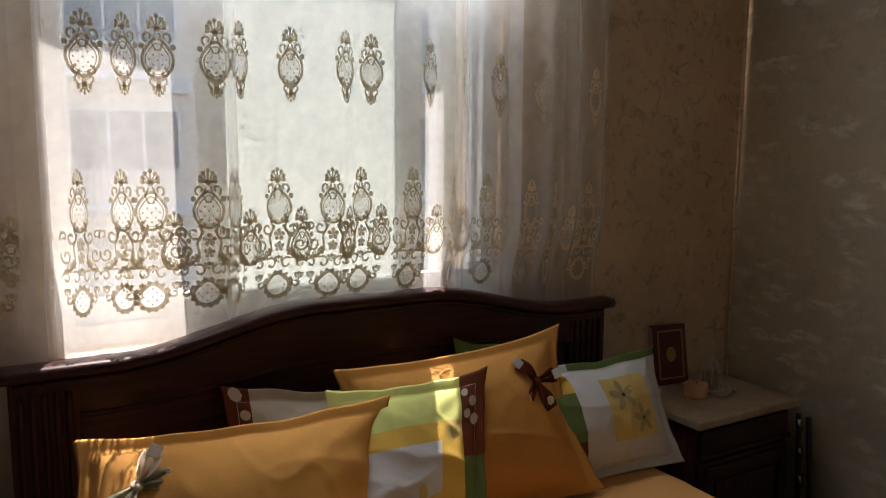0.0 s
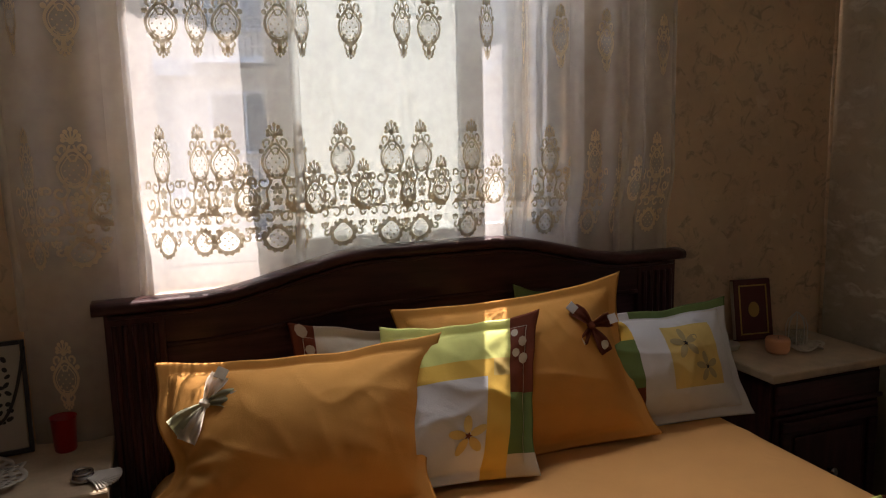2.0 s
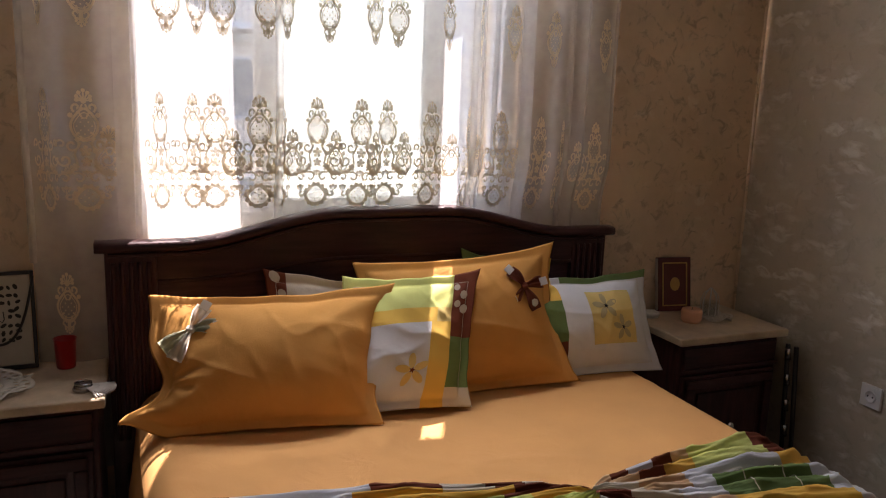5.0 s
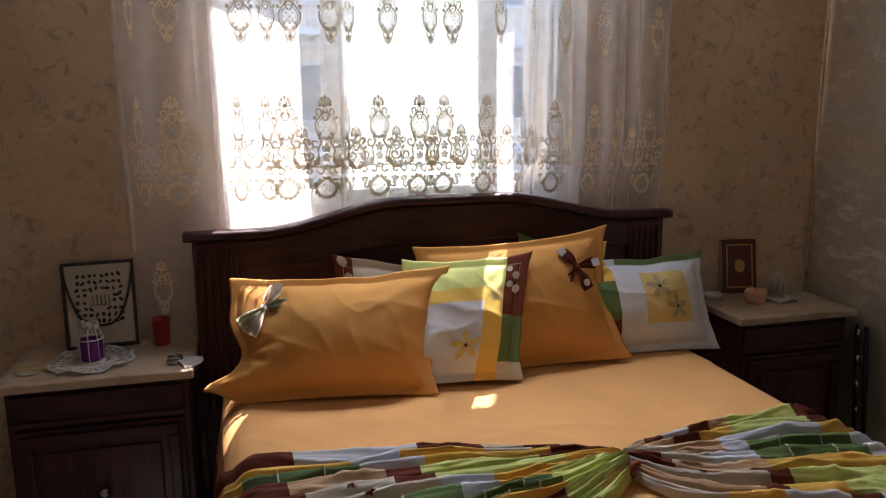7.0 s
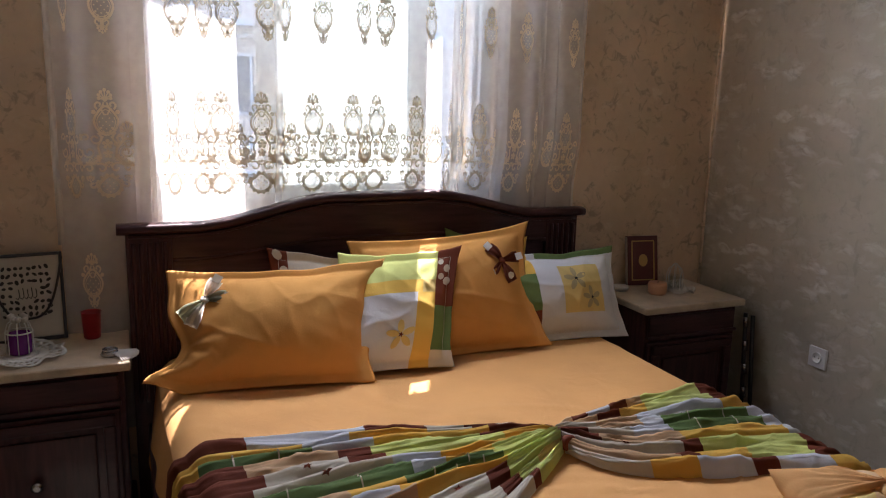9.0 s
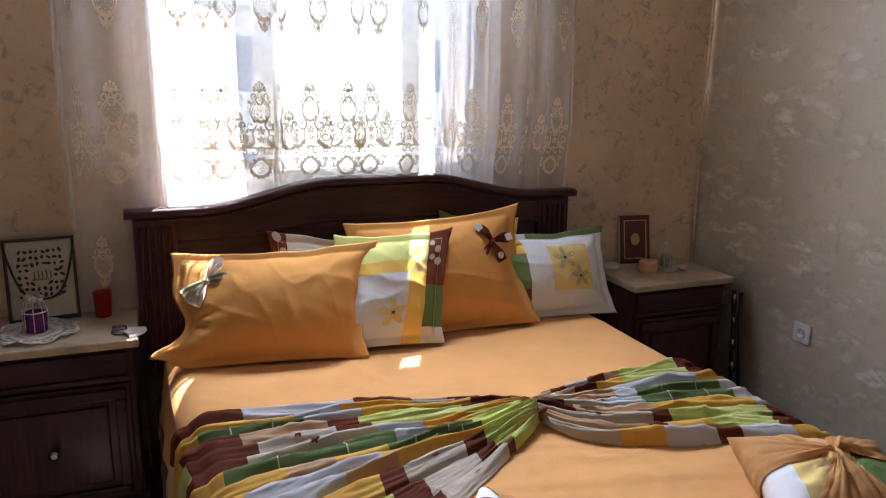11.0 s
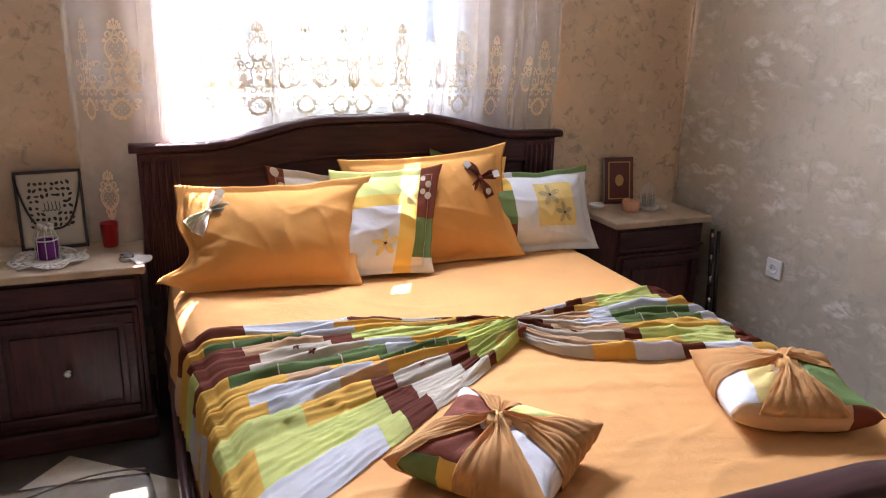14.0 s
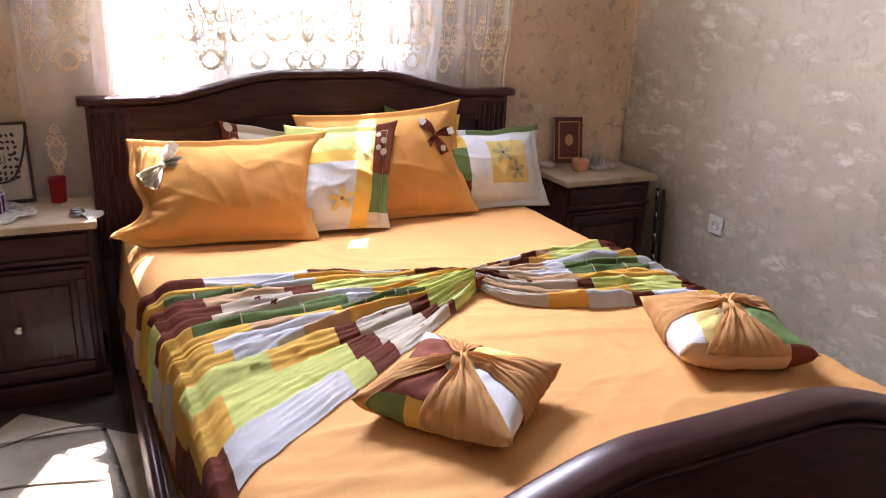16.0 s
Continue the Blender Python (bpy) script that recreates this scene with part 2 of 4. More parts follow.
WHITE_PL = mat("white_plastic", (0.7, 0.69, 0.66), 0.35, 0.03, bump=0)
FACADE = mat("facade_render", (0.80, 0.64, 0.50), 0.9, 0.08, 0.6, 5.0)
FACADE_W = mat("facade_white", (0.70, 0.68, 0.64), 0.9, 0.06, 0.6, 5.0)
WINDARK = mat("far_window_glass", (0.10, 0.12, 0.14), 0.1, 0.1, bump=0)
RAIL_M = mat("balcony_steel", (0.15, 0.15, 0.15), 0.5, 0.1)
STREET = mat("street_asphalt", (0.06, 0.06, 0.06), 0.9, 0.2, 0.5, 8.0)


# ---- building helpers ----
def thing(name, label, category, group="", kind="", at=None):
    ob = new(name)
    ob.empty_display_size = 0.1
    if at is not None:
        ob.matrix_world = at
    return tagged(ob, label, category, group, kind)


def mesh_of(name, bm, mats, smooth=False):
    me = bpy.data.meshes.new(name)
    bmesh.ops.recalc_face_normals(bm, faces=bm.faces)
    bm.to_mesh(me)
    bm.free()
    for m in mats if isinstance(mats, (list, tuple)) else [mats]:
        me.materials.append(m)
    if smooth:
        me.shade_smooth()
    return me


def part(name, bm, mats, parent=None, label="", smooth=False, m=None):
    ob = new(name, mesh_of(name, bm, mats, smooth))
    ob.parent = parent
    if m is not None:
        ob.matrix_basis = m
    return tagged(ob, label)


def box(x0, x1, y0, y1, z0, z1, bevel=0.0, bm=None, seg=2):
    bm = bm or bmesh.new()
    made = bmesh.ops.create_cube(bm, size=1, matrix=Matrix.Translation(((x0 + x1) / 2, (y0 + y1) / 2, (z0 + z1) / 2)) @ Matrix.Diagonal((x1 - x0, y1 - y0, z1 - z0, 1)))
    if bevel:
        edges = list({e for v in made["verts"] for e in v.link_edges})
        bmesh.ops.bevel(bm, geom=edges, offset=bevel, segments=seg, profile=0.6, affect="EDGES")
    return bm


def grid(nu, nv, place, colour=None, bm=None, closed=False):
    """A sheet of nu x nv cells; place(u, v) and colour(u, v) with u and v from 0 to 1."""
    bm = bm or bmesh.new()
    rows = [[bm.verts.new(place(i / nu, j / nv)) for i in range(nu if closed else nu + 1)] for j in range(nv + 1)]
    for j in range(nv):
        for i in range(nu):
            k = (i + 1) % len(rows[0])
            f = bm.faces.new((rows[j][i], rows[j][k], rows[j + 1][k], rows[j + 1][i]))
            f.smooth = True
            if colour:
                f.material_index = colour((i + 0.5) / nu, (j + 0.5) / nv)
    return bm


def lathe(profile, n=24, bm=None):
    """A turned shape from (radius, height) pairs."""
    bm = bm or bmesh.new()
    rings = [[bm.verts.new((r * math.cos(2 * math.pi * i / n), r * math.sin(2 * math.pi * i / n), z)) for i in range(n)] for r, z in profile]
    for a, b in zip(rings, rings[1:]):
        for i in range(n):
            f = bm.faces.new((a[i], a[(i + 1) % n], b[(i + 1) % n], b[i]))
            f.smooth = True
    for ring in (rings[0], rings[-1]):
        bm.faces.new(ring)
    return bm


def tube(points, r, n=6, bm=None):
    bm = bm or bmesh.new()
    pts = [Vector(p) for p in points]
    rings = []
    for i, p in enumerate(pts):
        d = (pts[min(i + 1, len(pts) - 1)] - pts[max(i - 1, 0)]).normalized()
        a = d.orthogonal().normalized() if i == 0 else (a - d * a.dot(d)).normalized()
        b = d.cross(a)
        rings.append([bm.verts.new(p + r * (math.cos(2 * math.pi * k / n) * a + math.sin(2 * math.pi * k / n) * b)) for k in range(n)])
    for q, s in zip(rings, rings[1:]):
        for k in range(n):
            bm.faces.new((q[k], q[(k + 1) % n], s[(k + 1) % n], s[k])).smooth = True
    bm.faces.new(rings[0])
    bm.faces.new(rings[-1])
    return bm


def smoothstep(a, b, x):
    t = min(1, max(0, (x - a) / (b - a)))
    return t * t * (3 - 2 * t)


def crease(p, seed, sharp=4):
    """A thin raised line of crumpled cloth, 0 to 1."""
    return max(0, 1 - 2.6 * abs(noise.noise(p + Vector((seed, seed * 0.7, seed * 1.9))))) ** sharp


# ---- the room ----
WY, WX = 0.14, 1.61              # inner faces of the window wall and the pearly side wall
WEST, SOUTH, TOP = -2.8, -5.2, 2.8
WIN = (-0.74, 0.52, 1.01, 2.47)  # opening: x0, x1, sill, lintel
OUT = WY + 0.36

bm = box(WEST - 0.2, WIN[0], WY, OUT, 0, TOP)
box(WIN[1], WX + 0.2, WY, OUT, 0, TOP, bm=bm)
box(WIN[0], WIN[1], WY, OUT, 0, WIN[2], bm=bm)
box(WIN[0], WIN[1], WY, OUT, WIN[3], TOP, bm=bm)
tagged(part("wall_north", bm, WALL), "beige mottled decorative plaster wall with the window", "wall", kind="structure")
tagged(part("wall_east", box(WX, WX + 0.2, SOUTH, WY, 0, TOP), WALL_PEARL), "beige wall with pearly trowelled flakes", "wall", kind="structure")
tagged(part("wall_west", box(WEST - 0.2, WEST, SOUTH, WY, 0, TOP), WALL), "beige mottled decorative plaster wall", "wall", kind="structure")
tagged(part("wall_south", box(WEST - 0.2, WX + 0.2, SOUTH - 0.2, SOUTH, 0, TOP), WALL), "beige mottled decorative plaster wall", "wall", kind="structure")
tagged(part("ceiling", box(WEST - 0.2, WX + 0.2, SOUTH - 0.2, OUT, TOP, TOP + 0.2), CEIL), "plain off-white painted ceiling", "ceiling", kind="structure")
tagged(part("floor", box(WEST - 0.2, WX + 0.2, SOUTH - 0.2, OUT, -0.12, 0), FLOOR), "dark polished tiled floor", "floor", kind="structure")
tagged(part("trim", tube([(WX - 0.012, WY - 0.012, 0.0), (WX - 0.012, WY - 0.012, TOP)], 0.006, 8), WALL), "thin beige cable conduit up the corner of the room", "conduit", kind="structure")

# window: outer frame, one crackle-glass sash, clear lights either side
win = thing("window_1", "white framed window with one crackle-glass sash", "window", kind="structure")
FY0, FY1 = WY + 0.03, WY + 0.09
bm = box(WIN[0], WIN[0] + 0.05, FY0, FY1, WIN[2], WIN[3], 0.004)
box(WIN[1] - 0.05, WIN[1], FY0, FY1, WIN[2], WIN[3], 0.004, bm)
box(WIN[0] + 0.05, WIN[1] - 0.05, FY0, FY1, WIN[2], WIN[2] + 0.05, 0.004, bm)
box(WIN[0] + 0.05, WIN[1] - 0.05, FY0, FY1, WIN[3] - 0.05, WIN[3], 0.004, bm)
part("window_frame", bm, PVC, win)


def sash(x0, x1, y, glass, glass_name, b0=0.05, b1=0.05):
    bm = box(x0, x0 + b0, y, y + 0.035, WIN[2] + 0.052, WIN[3] - 0.052, 0.005)
    box(x1 - b1, x1, y, y + 0.035, WIN[2] + 0.052, WIN[3] - 0.052, 0.005, bm)
    box(x0 + b0, x1 - b1, y, y + 0.035, WIN[2] + 0.052, WIN[2] + 0.11, 0.005, bm)
    box(x0 + b0, x1 - b1, y, y + 0.035, WIN[3] - 0.11, WIN[3] - 0.052, 0.005, bm)
    fr = part("sash_frame", bm, PVC, win)
    g = part(glass_name, box(x0 + b0, x1 - b1, y + 0.014, y + 0.02, WIN[2] + 0.11, WIN[3] - 0.11), glass, fr)
    g.visible_shadow = glass is not GLASS
    return fr


sash(-0.392, 0.252, FY0 - 0.012, FROST, "crackle_pane", 0.075, 0.075)
sash(0.214, 0.468, FY0 + 0.03, GLASS, "clear_pane", 0.03, 0.02)
sash(-0.688, -0.355, FY0 + 0.03, GLASS, "clear_pane", 0.012, 0.03)
for s in (0, 1):
    x = WIN[s] + (0.003, -0.003)[s]
    part("reveal_lining", box(min(x, WIN[s]), max(x, WIN[s]), FY1 + 0.002, OUT - 0.075, WIN[2], WIN[3]), CREAM, win, "cream painted window reveal")
    g0, g1 = ((WIN[0], WIN[0] + 0.05), (WIN[1] - 0.062, WIN[1]))[s]
    part("shutter_guide", box(g0, g1, OUT - 0.072, OUT - 0.01, WIN[2], WIN[3], 0.004), PVC, win, "white shutter guide rail")
part("window_sill", box(WIN[0] - 0.04, WIN[1] + 0.04, WY - 0.035, FY0, WIN[2] - 0.03, WIN[2] - 0.002, 0.006), STONE, win)
skylight = new("skylight", bpy.data.lights.new("skylight", "AREA"))     # the sky's light in the top of the window's opening
skylight.data.shape = "RECTANGLE"
skylight.data.size, skylight.data.size_y = 1.12, 0.24
skylight.data.energy = 9.0
skylight.data.spread = radians(124)
skylight.data.color = (0.86, 0.94, 1.0)
skylight.matrix_world = look((-0.12, WY + 0.014, 2.22), (-0.12, WY - 1.0, 1.75))
part("handle", box(0.205, 0.221, FY0 - 0.034, FY0 - 0.013, 1.28, 1.42, 0.006), WHITE_PL, win, "white window handle")

# a mat and a carpet on the floor beside the bed
matt = thing("floor_mat", "plain beige floor mat set askew on the dark floor", "mat", at=pose(-1.141, -0.282, 0, 0, 0, -39))
part("weave", box(0, 0.9, -0.7, 0, 0.001, 0.007, 0.002), RUG, matt)
rug = thing("carpet", "pale grey-beige carpet with thin brown scrolling lines", "carpet")


def carpet_place(u, v):
    a, b = 2 * u - 1, 2 * v - 1
    k = 1 - 0.10 * (abs(a) * abs(b)) ** 2.0
    x, y = -1.50 + 0.68 * a * k, -1.50 + 1.03 * b * (1 - 0.03 * a * a)
    return Vector((x, y, 0.019 + 0.003 * noise.noise(Vector((x * 9, y * 9, 3)))))


bm = grid(40, 60, carpet_place)
bmesh.ops.solidify(bm, geom=bm.faces[:], thickness=0.011)
part("woven_top", bm, CARPET, rug)
for k in range(6):
    pts = []
    for i in range(40):
        q = i / 39
        pts.append(Vector((-2.05 + q * 1.15, -0.62 - 0.26 * k + 0.05 * math.sin(q * 9 + 1.3 * k) + 0.12 * q, 0.0235)))
    part("woven_line", tube(pts, 0.0035, 5), RUG_DARK, rug)

# ---- bed ----
bed = thing("bed", "dark lacquered wooden double bed with curved headboard", "bed")


def crest(x, base, rise, c=0.03):
    return base + rise * smoothstep(0.66, 0.17, abs(x - c))


def board(x0, x1, y0, y1, low, high, n=60):
    """An upright board whose lower and upper edges follow functions of x."""
    bm = bmesh.new()
    cols = []
    for i in range(n + 1):
        x = x0 + (x1 - x0) * i / n
        cols.append([bm.verts.new(p) for p in ((x, y0, low(x)), (x, y0, high(x)), (x, y1, high(x)), (x, y1, low(x)))])
    for a, b in zip(cols, cols[1:]):
        for k in range(4):
            bm.faces.new((a[k], a[(k + 1) % 4], b[(k + 1) % 4], b[k]))
    bm.faces.new(cols[0])
    bm.faces.new(cols[-1])
    return bm


def cap(x0, x1, y0, y1, top, thick, n=64):
    """A rounded moulding that runs along the crest."""
    yc, ry = (y0 + y1) / 2, (y1 - y0) / 2
    bm = bmesh.new()
    rings = []
    for i in range(n + 1):
        x = x0 + (x1 - x0) * i / n
        ring = []
        for k in range(12):
            a = 2 * math.pi * k / 12
            ca, sa = math.cos(a), math.sin(a)
            ring.append(bm.verts.new((x, yc + ry * math.copysign(abs(ca) ** 0.6, ca), top(x) - thick / 2 + thick / 2 * math.copysign(abs(sa) ** 0.7, sa))))
        rings.append(ring)
    for a, b in zip(rings, rings[1:]):
        for k in range(12):
            bm.faces.new((a[k], a[(k + 1) % 12], b[(k + 1) % 12], b[k])).smooth = True
    bm.faces.new(rings[0])
    bm.faces.new(rings[-1])
    return bm


HB = lambda x: crest(x, 1.022, 0.085)
head = part("headboard", board(-0.71, 0.71, 0.022, 0.05, lambda x: 0.12, lambda x: HB(x) - 0.02), WOOD_IN, bed, "dark recessed headboard panel")
part("top_rail", board(-0.70, 0.70, 0.004, 0.022, lambda x: 0.90 + 0.55 * (HB(x) - 1.022), lambda x: HB(x) - 0.03), WOOD_X, head)
part("cap_moulding", cap(-0.865, 0.865, -0.022, 0.056, HB, 0.034), WOOD_X, head)
part("bead", cap(-0.83, 0.83, -0.006, 0.03, lambda x: HB(x) - 0.034, 0.014), WOOD_X, head)
part("bead", cap(-0.70, 0.70, 0.0, 0.012, lambda x: 0.905 + 0.55 * (HB(x) - 1.022), 0.014), WOOD_X, head)
for s in (-1, 1):
    bm = box(min(s * 0.84, s * 0.70), max(s * 0.84, s * 0.70), 0.0, 0.05, 0.0, 1.0, 0.006)
    post = part("post", bm, WOOD, bed)
    for k in range(5):
        x = s * (0.722 + 0.024 * k)
        part("flute", tube([(x, 0.0, 0.42), (x, -0.003, 0.44), (x, -0.003, 0.94), (x, 0.0, 0.96)], 0.0075, 6), WOOD, post)

FB = lambda x: crest(x, 0.66, 0.115, 0.06)
foot = part("footboard", board(-0.82, 0.86, -2.16, -2.125, lambda x: 0.1, lambda x: FB(x) - 0.02), WOOD_X, bed)
part("cap_moulding", cap(-0.845, 0.885, -2.185, -2.105, FB, 0.042), WOOD_X, foot)
part("bead", cap(-0.82, 0.86, -2.176, -2.11, lambda x: FB(x) - 0.045, 0.016), WOOD_X, foot)
for x in (-0.81, 0.85):
    part("post", box(x - 0.035, x + 0.035, -2.175, -2.105, 0, 0.64, 0.008), WOOD, bed)
for s in (-1, 1):
    x = 0.03 + s * 0.815
    r = part("side_rail", box(x - 0.018, x + 0.018, -2.105, 0.0, 0.13, 0.33, 0.006), WOOD_X, bed)
    part("rail_moulding", tube([(x + s * 0.004, -2.105, 0.331), (x + s * 0.004, 0.0, 0.331)], 0.013, 8), WOOD_X, r)

# mattress under its fitted sheet
MX0, MX1, MY0, MY1, MZ = -0.765, 0.835, -2.09, -0.03, 0.575
mattress = thing("mattress", "thick mattress under the orange sheet on the bed", "mattress")
part("core", box(MX0 + 0.09, MX1 - 0.03, MY0 + 0.03, MY1 - 0.02, 0.26, MZ - 0.025, 0.03), WHITE, mattress)


def left_edge(y):
    """The mattress lies a little askew on its base."""
    return MX0 + 0.055 * smoothstep(-0.35, -1.5, y)


def bed_top(x, y):
    """Height of the sheet at a place on the bed."""
    d = min(x - left_edge(y), MX1 - x, y - MY0)
    z = MZ - 0.05 * (1 - min(1, max(0, d) / 0.07)) ** 2
    z += 0.0035 * noise.noise(Vector((x * 3.0, y * 3.0, 1.3)))
    w = noise.noise(Vector((x * 2.2 + y * 5.0, y * 26.0 + x * 6.0, 7.7)))
    bare = smoothstep(-0.9, -1.3, y)
    z += (0.0055 * max(0, w) + 0.005 * crease(Vector((x * 4.5 + y * 1.5, y * 9.0 - x * 5.0, 4)), 1.0, 6)) * bare
    return z + 0.003 * crease(Vector((x * 2.2, y * 5.0 + x, 2)), 3.0, 5)


sheet = thing("fitted_sheet", "plain orange cotton fitted sheet, lightly creased", "bed sheet")


def sheet_place(u, v):
    # a closed loop round the bed's section: down the side, over the top, down the other side
    y = MY0 + (MY1 - MY0) * v
    if u < 0.2:
        t = u / 0.2
        flare = 0.035 * (1 - t) * (1 + 0.5 * noise.noise(Vector((y * 4, 0, 2)))) + 0.006 * math.sin(y * 23) * (1 - t)
        return Vector((left_edge(y) - flare, y, 0.29 + (MZ - 0.05 - 0.29) * t))
    if u > 0.8:
        t = (u - 0.8) / 0.2
        flare = 0.035 * t * (1 + 0.5 * noise.noise(Vector((y * 4, 5, 2)))) + 0.07 * t * smoothstep(-1.2, -1.9, y)
        return Vector((MX1 + flare, y, MZ - 0.05 - (MZ - 0.05 - 0.29) * t))
    x = left_edge(y) + (MX1 - left_edge(y)) * (u - 0.2) / 0.6
    return Vector((x, y, bed_top(x, y)))


bm = grid(150, 200, sheet_place)
part("cloth", bm, SHEET, sheet)
bm = grid(60, 8, lambda u, v: Vector((left_edge(MY0) + (MX1 - left_edge(MY0)) * u, MY0 - 0.004 * math.sin(u * 40), 0.29 + (bed_top(MX0 + (MX1 - MX0) * u, MY0) - 0.29) * v)))
part("foot_side", bm, SHEET, sheet)

# ---- pillows ----
PALETTE = [ORANGE, LIME, YELLOW, WHITE, CREAMC, BROWN, GREEN, PEACH, PALE]
O, L, Y, W, C, B, G, P, PY = range(9)


def pillow(name, label, w, h, t, at, panels, seed, hem=0.03, pinch=0.0, ears=(1, 1), shear=0.0, group="pillows on the bed"):
    """Standing pillow with a flat stitched hem; panels(u, v) gives the colour, u and v from 0 to 1.
    pinch: how far one side is drawn in above its folded lower corner; ears: how far the upper corners stick out; shear: how far its top leans to one side."""
    th = thing(name, label, "pillow", group, at=at)
    nu, nv = 96, 72

    def place(side):
        def f(u, v):
            a, b = 2 * u - 1, 2 * v - 1
            ea, eb = 1 - hem / (w / 2), 1 - hem / (h / 2)
            pa, pb = min(1, abs(a) / ea), min(1, abs(b) / eb)
            puff = ((1 - pa ** 2.6) * (1 - pb ** 2.3)) ** 0.62
            ear = 1 + 0.04 * abs(a * b) ** 4 * (ears[0] if a < 0 else ears[1])
            x = a * w / 2 * (1 - 0.05 * (1 - b * b) * abs(a)) * ear + 0.008 * noise.noise(Vector((seed * 3, b * 2.5, a))) * abs(a)
            z = h / 2 + b * h / 2 * (1 - 0.06 * (1 - a * a) * abs(b)) * (ear if b > 0 else 1) + 0.009 * noise.noise(Vector((a * 2.5, seed * 2, b))) * max(0, b)
            x += shear * b
            near = smoothstep(-0.25, -1.0, a)
            x += pinch * near * math.exp(-((b + 0.28) / 0.42) ** 2)
            # broad soft facets of the filling, then long folds and fine crumples
            d = 0.016 * noise.noise(Vector((x * 4.2 + seed, z * 3.0, seed * 1.7)))
            d += 0.007 * crease(Vector((x * 4.6 - z * 2.2, z * 1.1, 0)), seed, 2)
            d += 0.004 * crease(Vector((x * 3.0 + z * 7.0, z * 2.4 - x, 5)), seed, 5)
            d += 0.003 * crease(Vector((x * 11.0 + z * 5.0, z * 6.0, 9)), seed, 3)
            # tension folds that run in from the corners
            far = abs(a * b)
            d += 0.006 * math.sin(15 * (abs(a) - abs(b)) + 3 * noise.noise(Vector((x * 5, z * 5, seed)))) * far ** 0.9
            if pinch:
                z += 0.05 * smoothstep(-0.6, -1, a) * smoothstep(-0.4, -1, b)
                ang = math.atan2(b + 0.28, a + 1.05)
                d += 0.020 * near * (0.5 + 0.5 * math.sin(11 * ang + 1.5)) * math.exp(-((b + 0.2) / 0.5) ** 2)
            edge = 1 - max(abs(a), abs(b)) ** 24
            y = side * (t / 2 * puff + d * puff ** 0.7 + 0.0025 * edge)
            y += 0.016 * noise.noise(Vector((x * 5, z * 5, seed + 9))) * (1 - puff)
            return Vector((x, y, z))
        return f

    bm = grid(nu, nv, place(-1), lambda u, v: panels(u, v))
    grid(nu, nv, place(1), lambda u, v: panels(u, v), bm=bm)
    bmesh.ops.remove_doubles(bm, verts=bm.verts, dist=0.0004)
    cover = part("cover", bm, PALETTE, th, smooth=True)
    # stitched seam where the hem meets the filling
    ea, eb = 0.5 - 0.5 * (1 - hem / (w / 2)), 0.5 - 0.5 * (1 - hem / (h / 2))
    front, loop = place(-1), []
    for (u0, v0), (u1, v1) in (((ea, eb), (1 - ea, eb)), ((1 - ea, eb), (1 - ea, 1 - eb)), ((1 - ea, 1 - eb), (ea, 1 - eb)), ((ea, 1 - eb), (ea, eb))):
        for i in range(24):
            q = i / 24
            loop.append(front(u0 + (u1 - u0) * q, v0 + (v1 - v0) * q) + Vector((0, -0.0004, 0)))
    part("seam", tube(loop + loop[:1], 0.0011, 4), ORANGE if panels is plain else CREAMC, cover)
    FRONTS[th.name] = lambda x, z: front(0.5 + x / w, z / h)
    return th


FRONTS = {}


def flat_shape(points2, thick=0.0012):
    bm = bmesh.new()
    f = bm.faces.new([bm.verts.new((x, 0, z)) for x, z in points2])
    r = bmesh.ops.extrude_face_region(bm, geom=[f])
    bmesh.ops.translate(bm, verts=[v for v in r["geom"] if isinstance(v, bmesh.types.BMVert)], vec=(0, -thick, 0))
    return bm


def print_shape(name, parent, pts, material, proud=0.0012):
    """A printed shape that follows the front of a pillow, as a fan of triangles round its middle."""
    front = FRONTS[parent.name]
    bm = bmesh.new()
    out = Vector((0, -proud, 0))
    mid = bm.verts.new(front(sum(p[0] for p in pts) / len(pts), sum(p[1] for p in pts) / len(pts)) + out)
    ring = [bm.verts.new(front(x, z) + out) for x, z in pts]
    for i, v in enumerate(ring):
        bm.faces.new((mid, v, ring[(i + 1) % len(ring)])).smooth = True
    return part(name, bm, material, parent)


def flower(parent, x, z, r, mat_p, mat_c, n=5):
    """A printed flower with petals and a small dark star centre."""
    for k in range(n):
        a = 2 * math.pi * k / n + 0.4
        pts = []
        for i in range(10):
            b = 2 * math.pi * i / 10
            px, pz = r * 0.55 + r * 0.45 * math.cos(b), r * 0.22 * math.sin(b)
            pts.append((x + px * math.cos(a) - pz * math.sin(a), z + px * math.sin(a) + pz * math.cos(a)))
        print_shape("petal", parent, pts, mat_p, 0.0012 + 0.0002 * k)
    star = []
    for i in range(10):
        q = r * (0.2 if i % 2 == 0 else 0.09)
        star.append((x + q * math.cos(math.pi * i / 5), z + q * math.sin(math.pi * i / 5)))
    print_shape("flower_centre", parent, star, mat_c, 0.0028)


def dot_print(parent, x, z, r, material):
    print_shape("printed_dot", parent, [(x + r * math.cos(i * 0.7854), z + r * math.sin(i * 0.7854)) for i in range(8)], material)


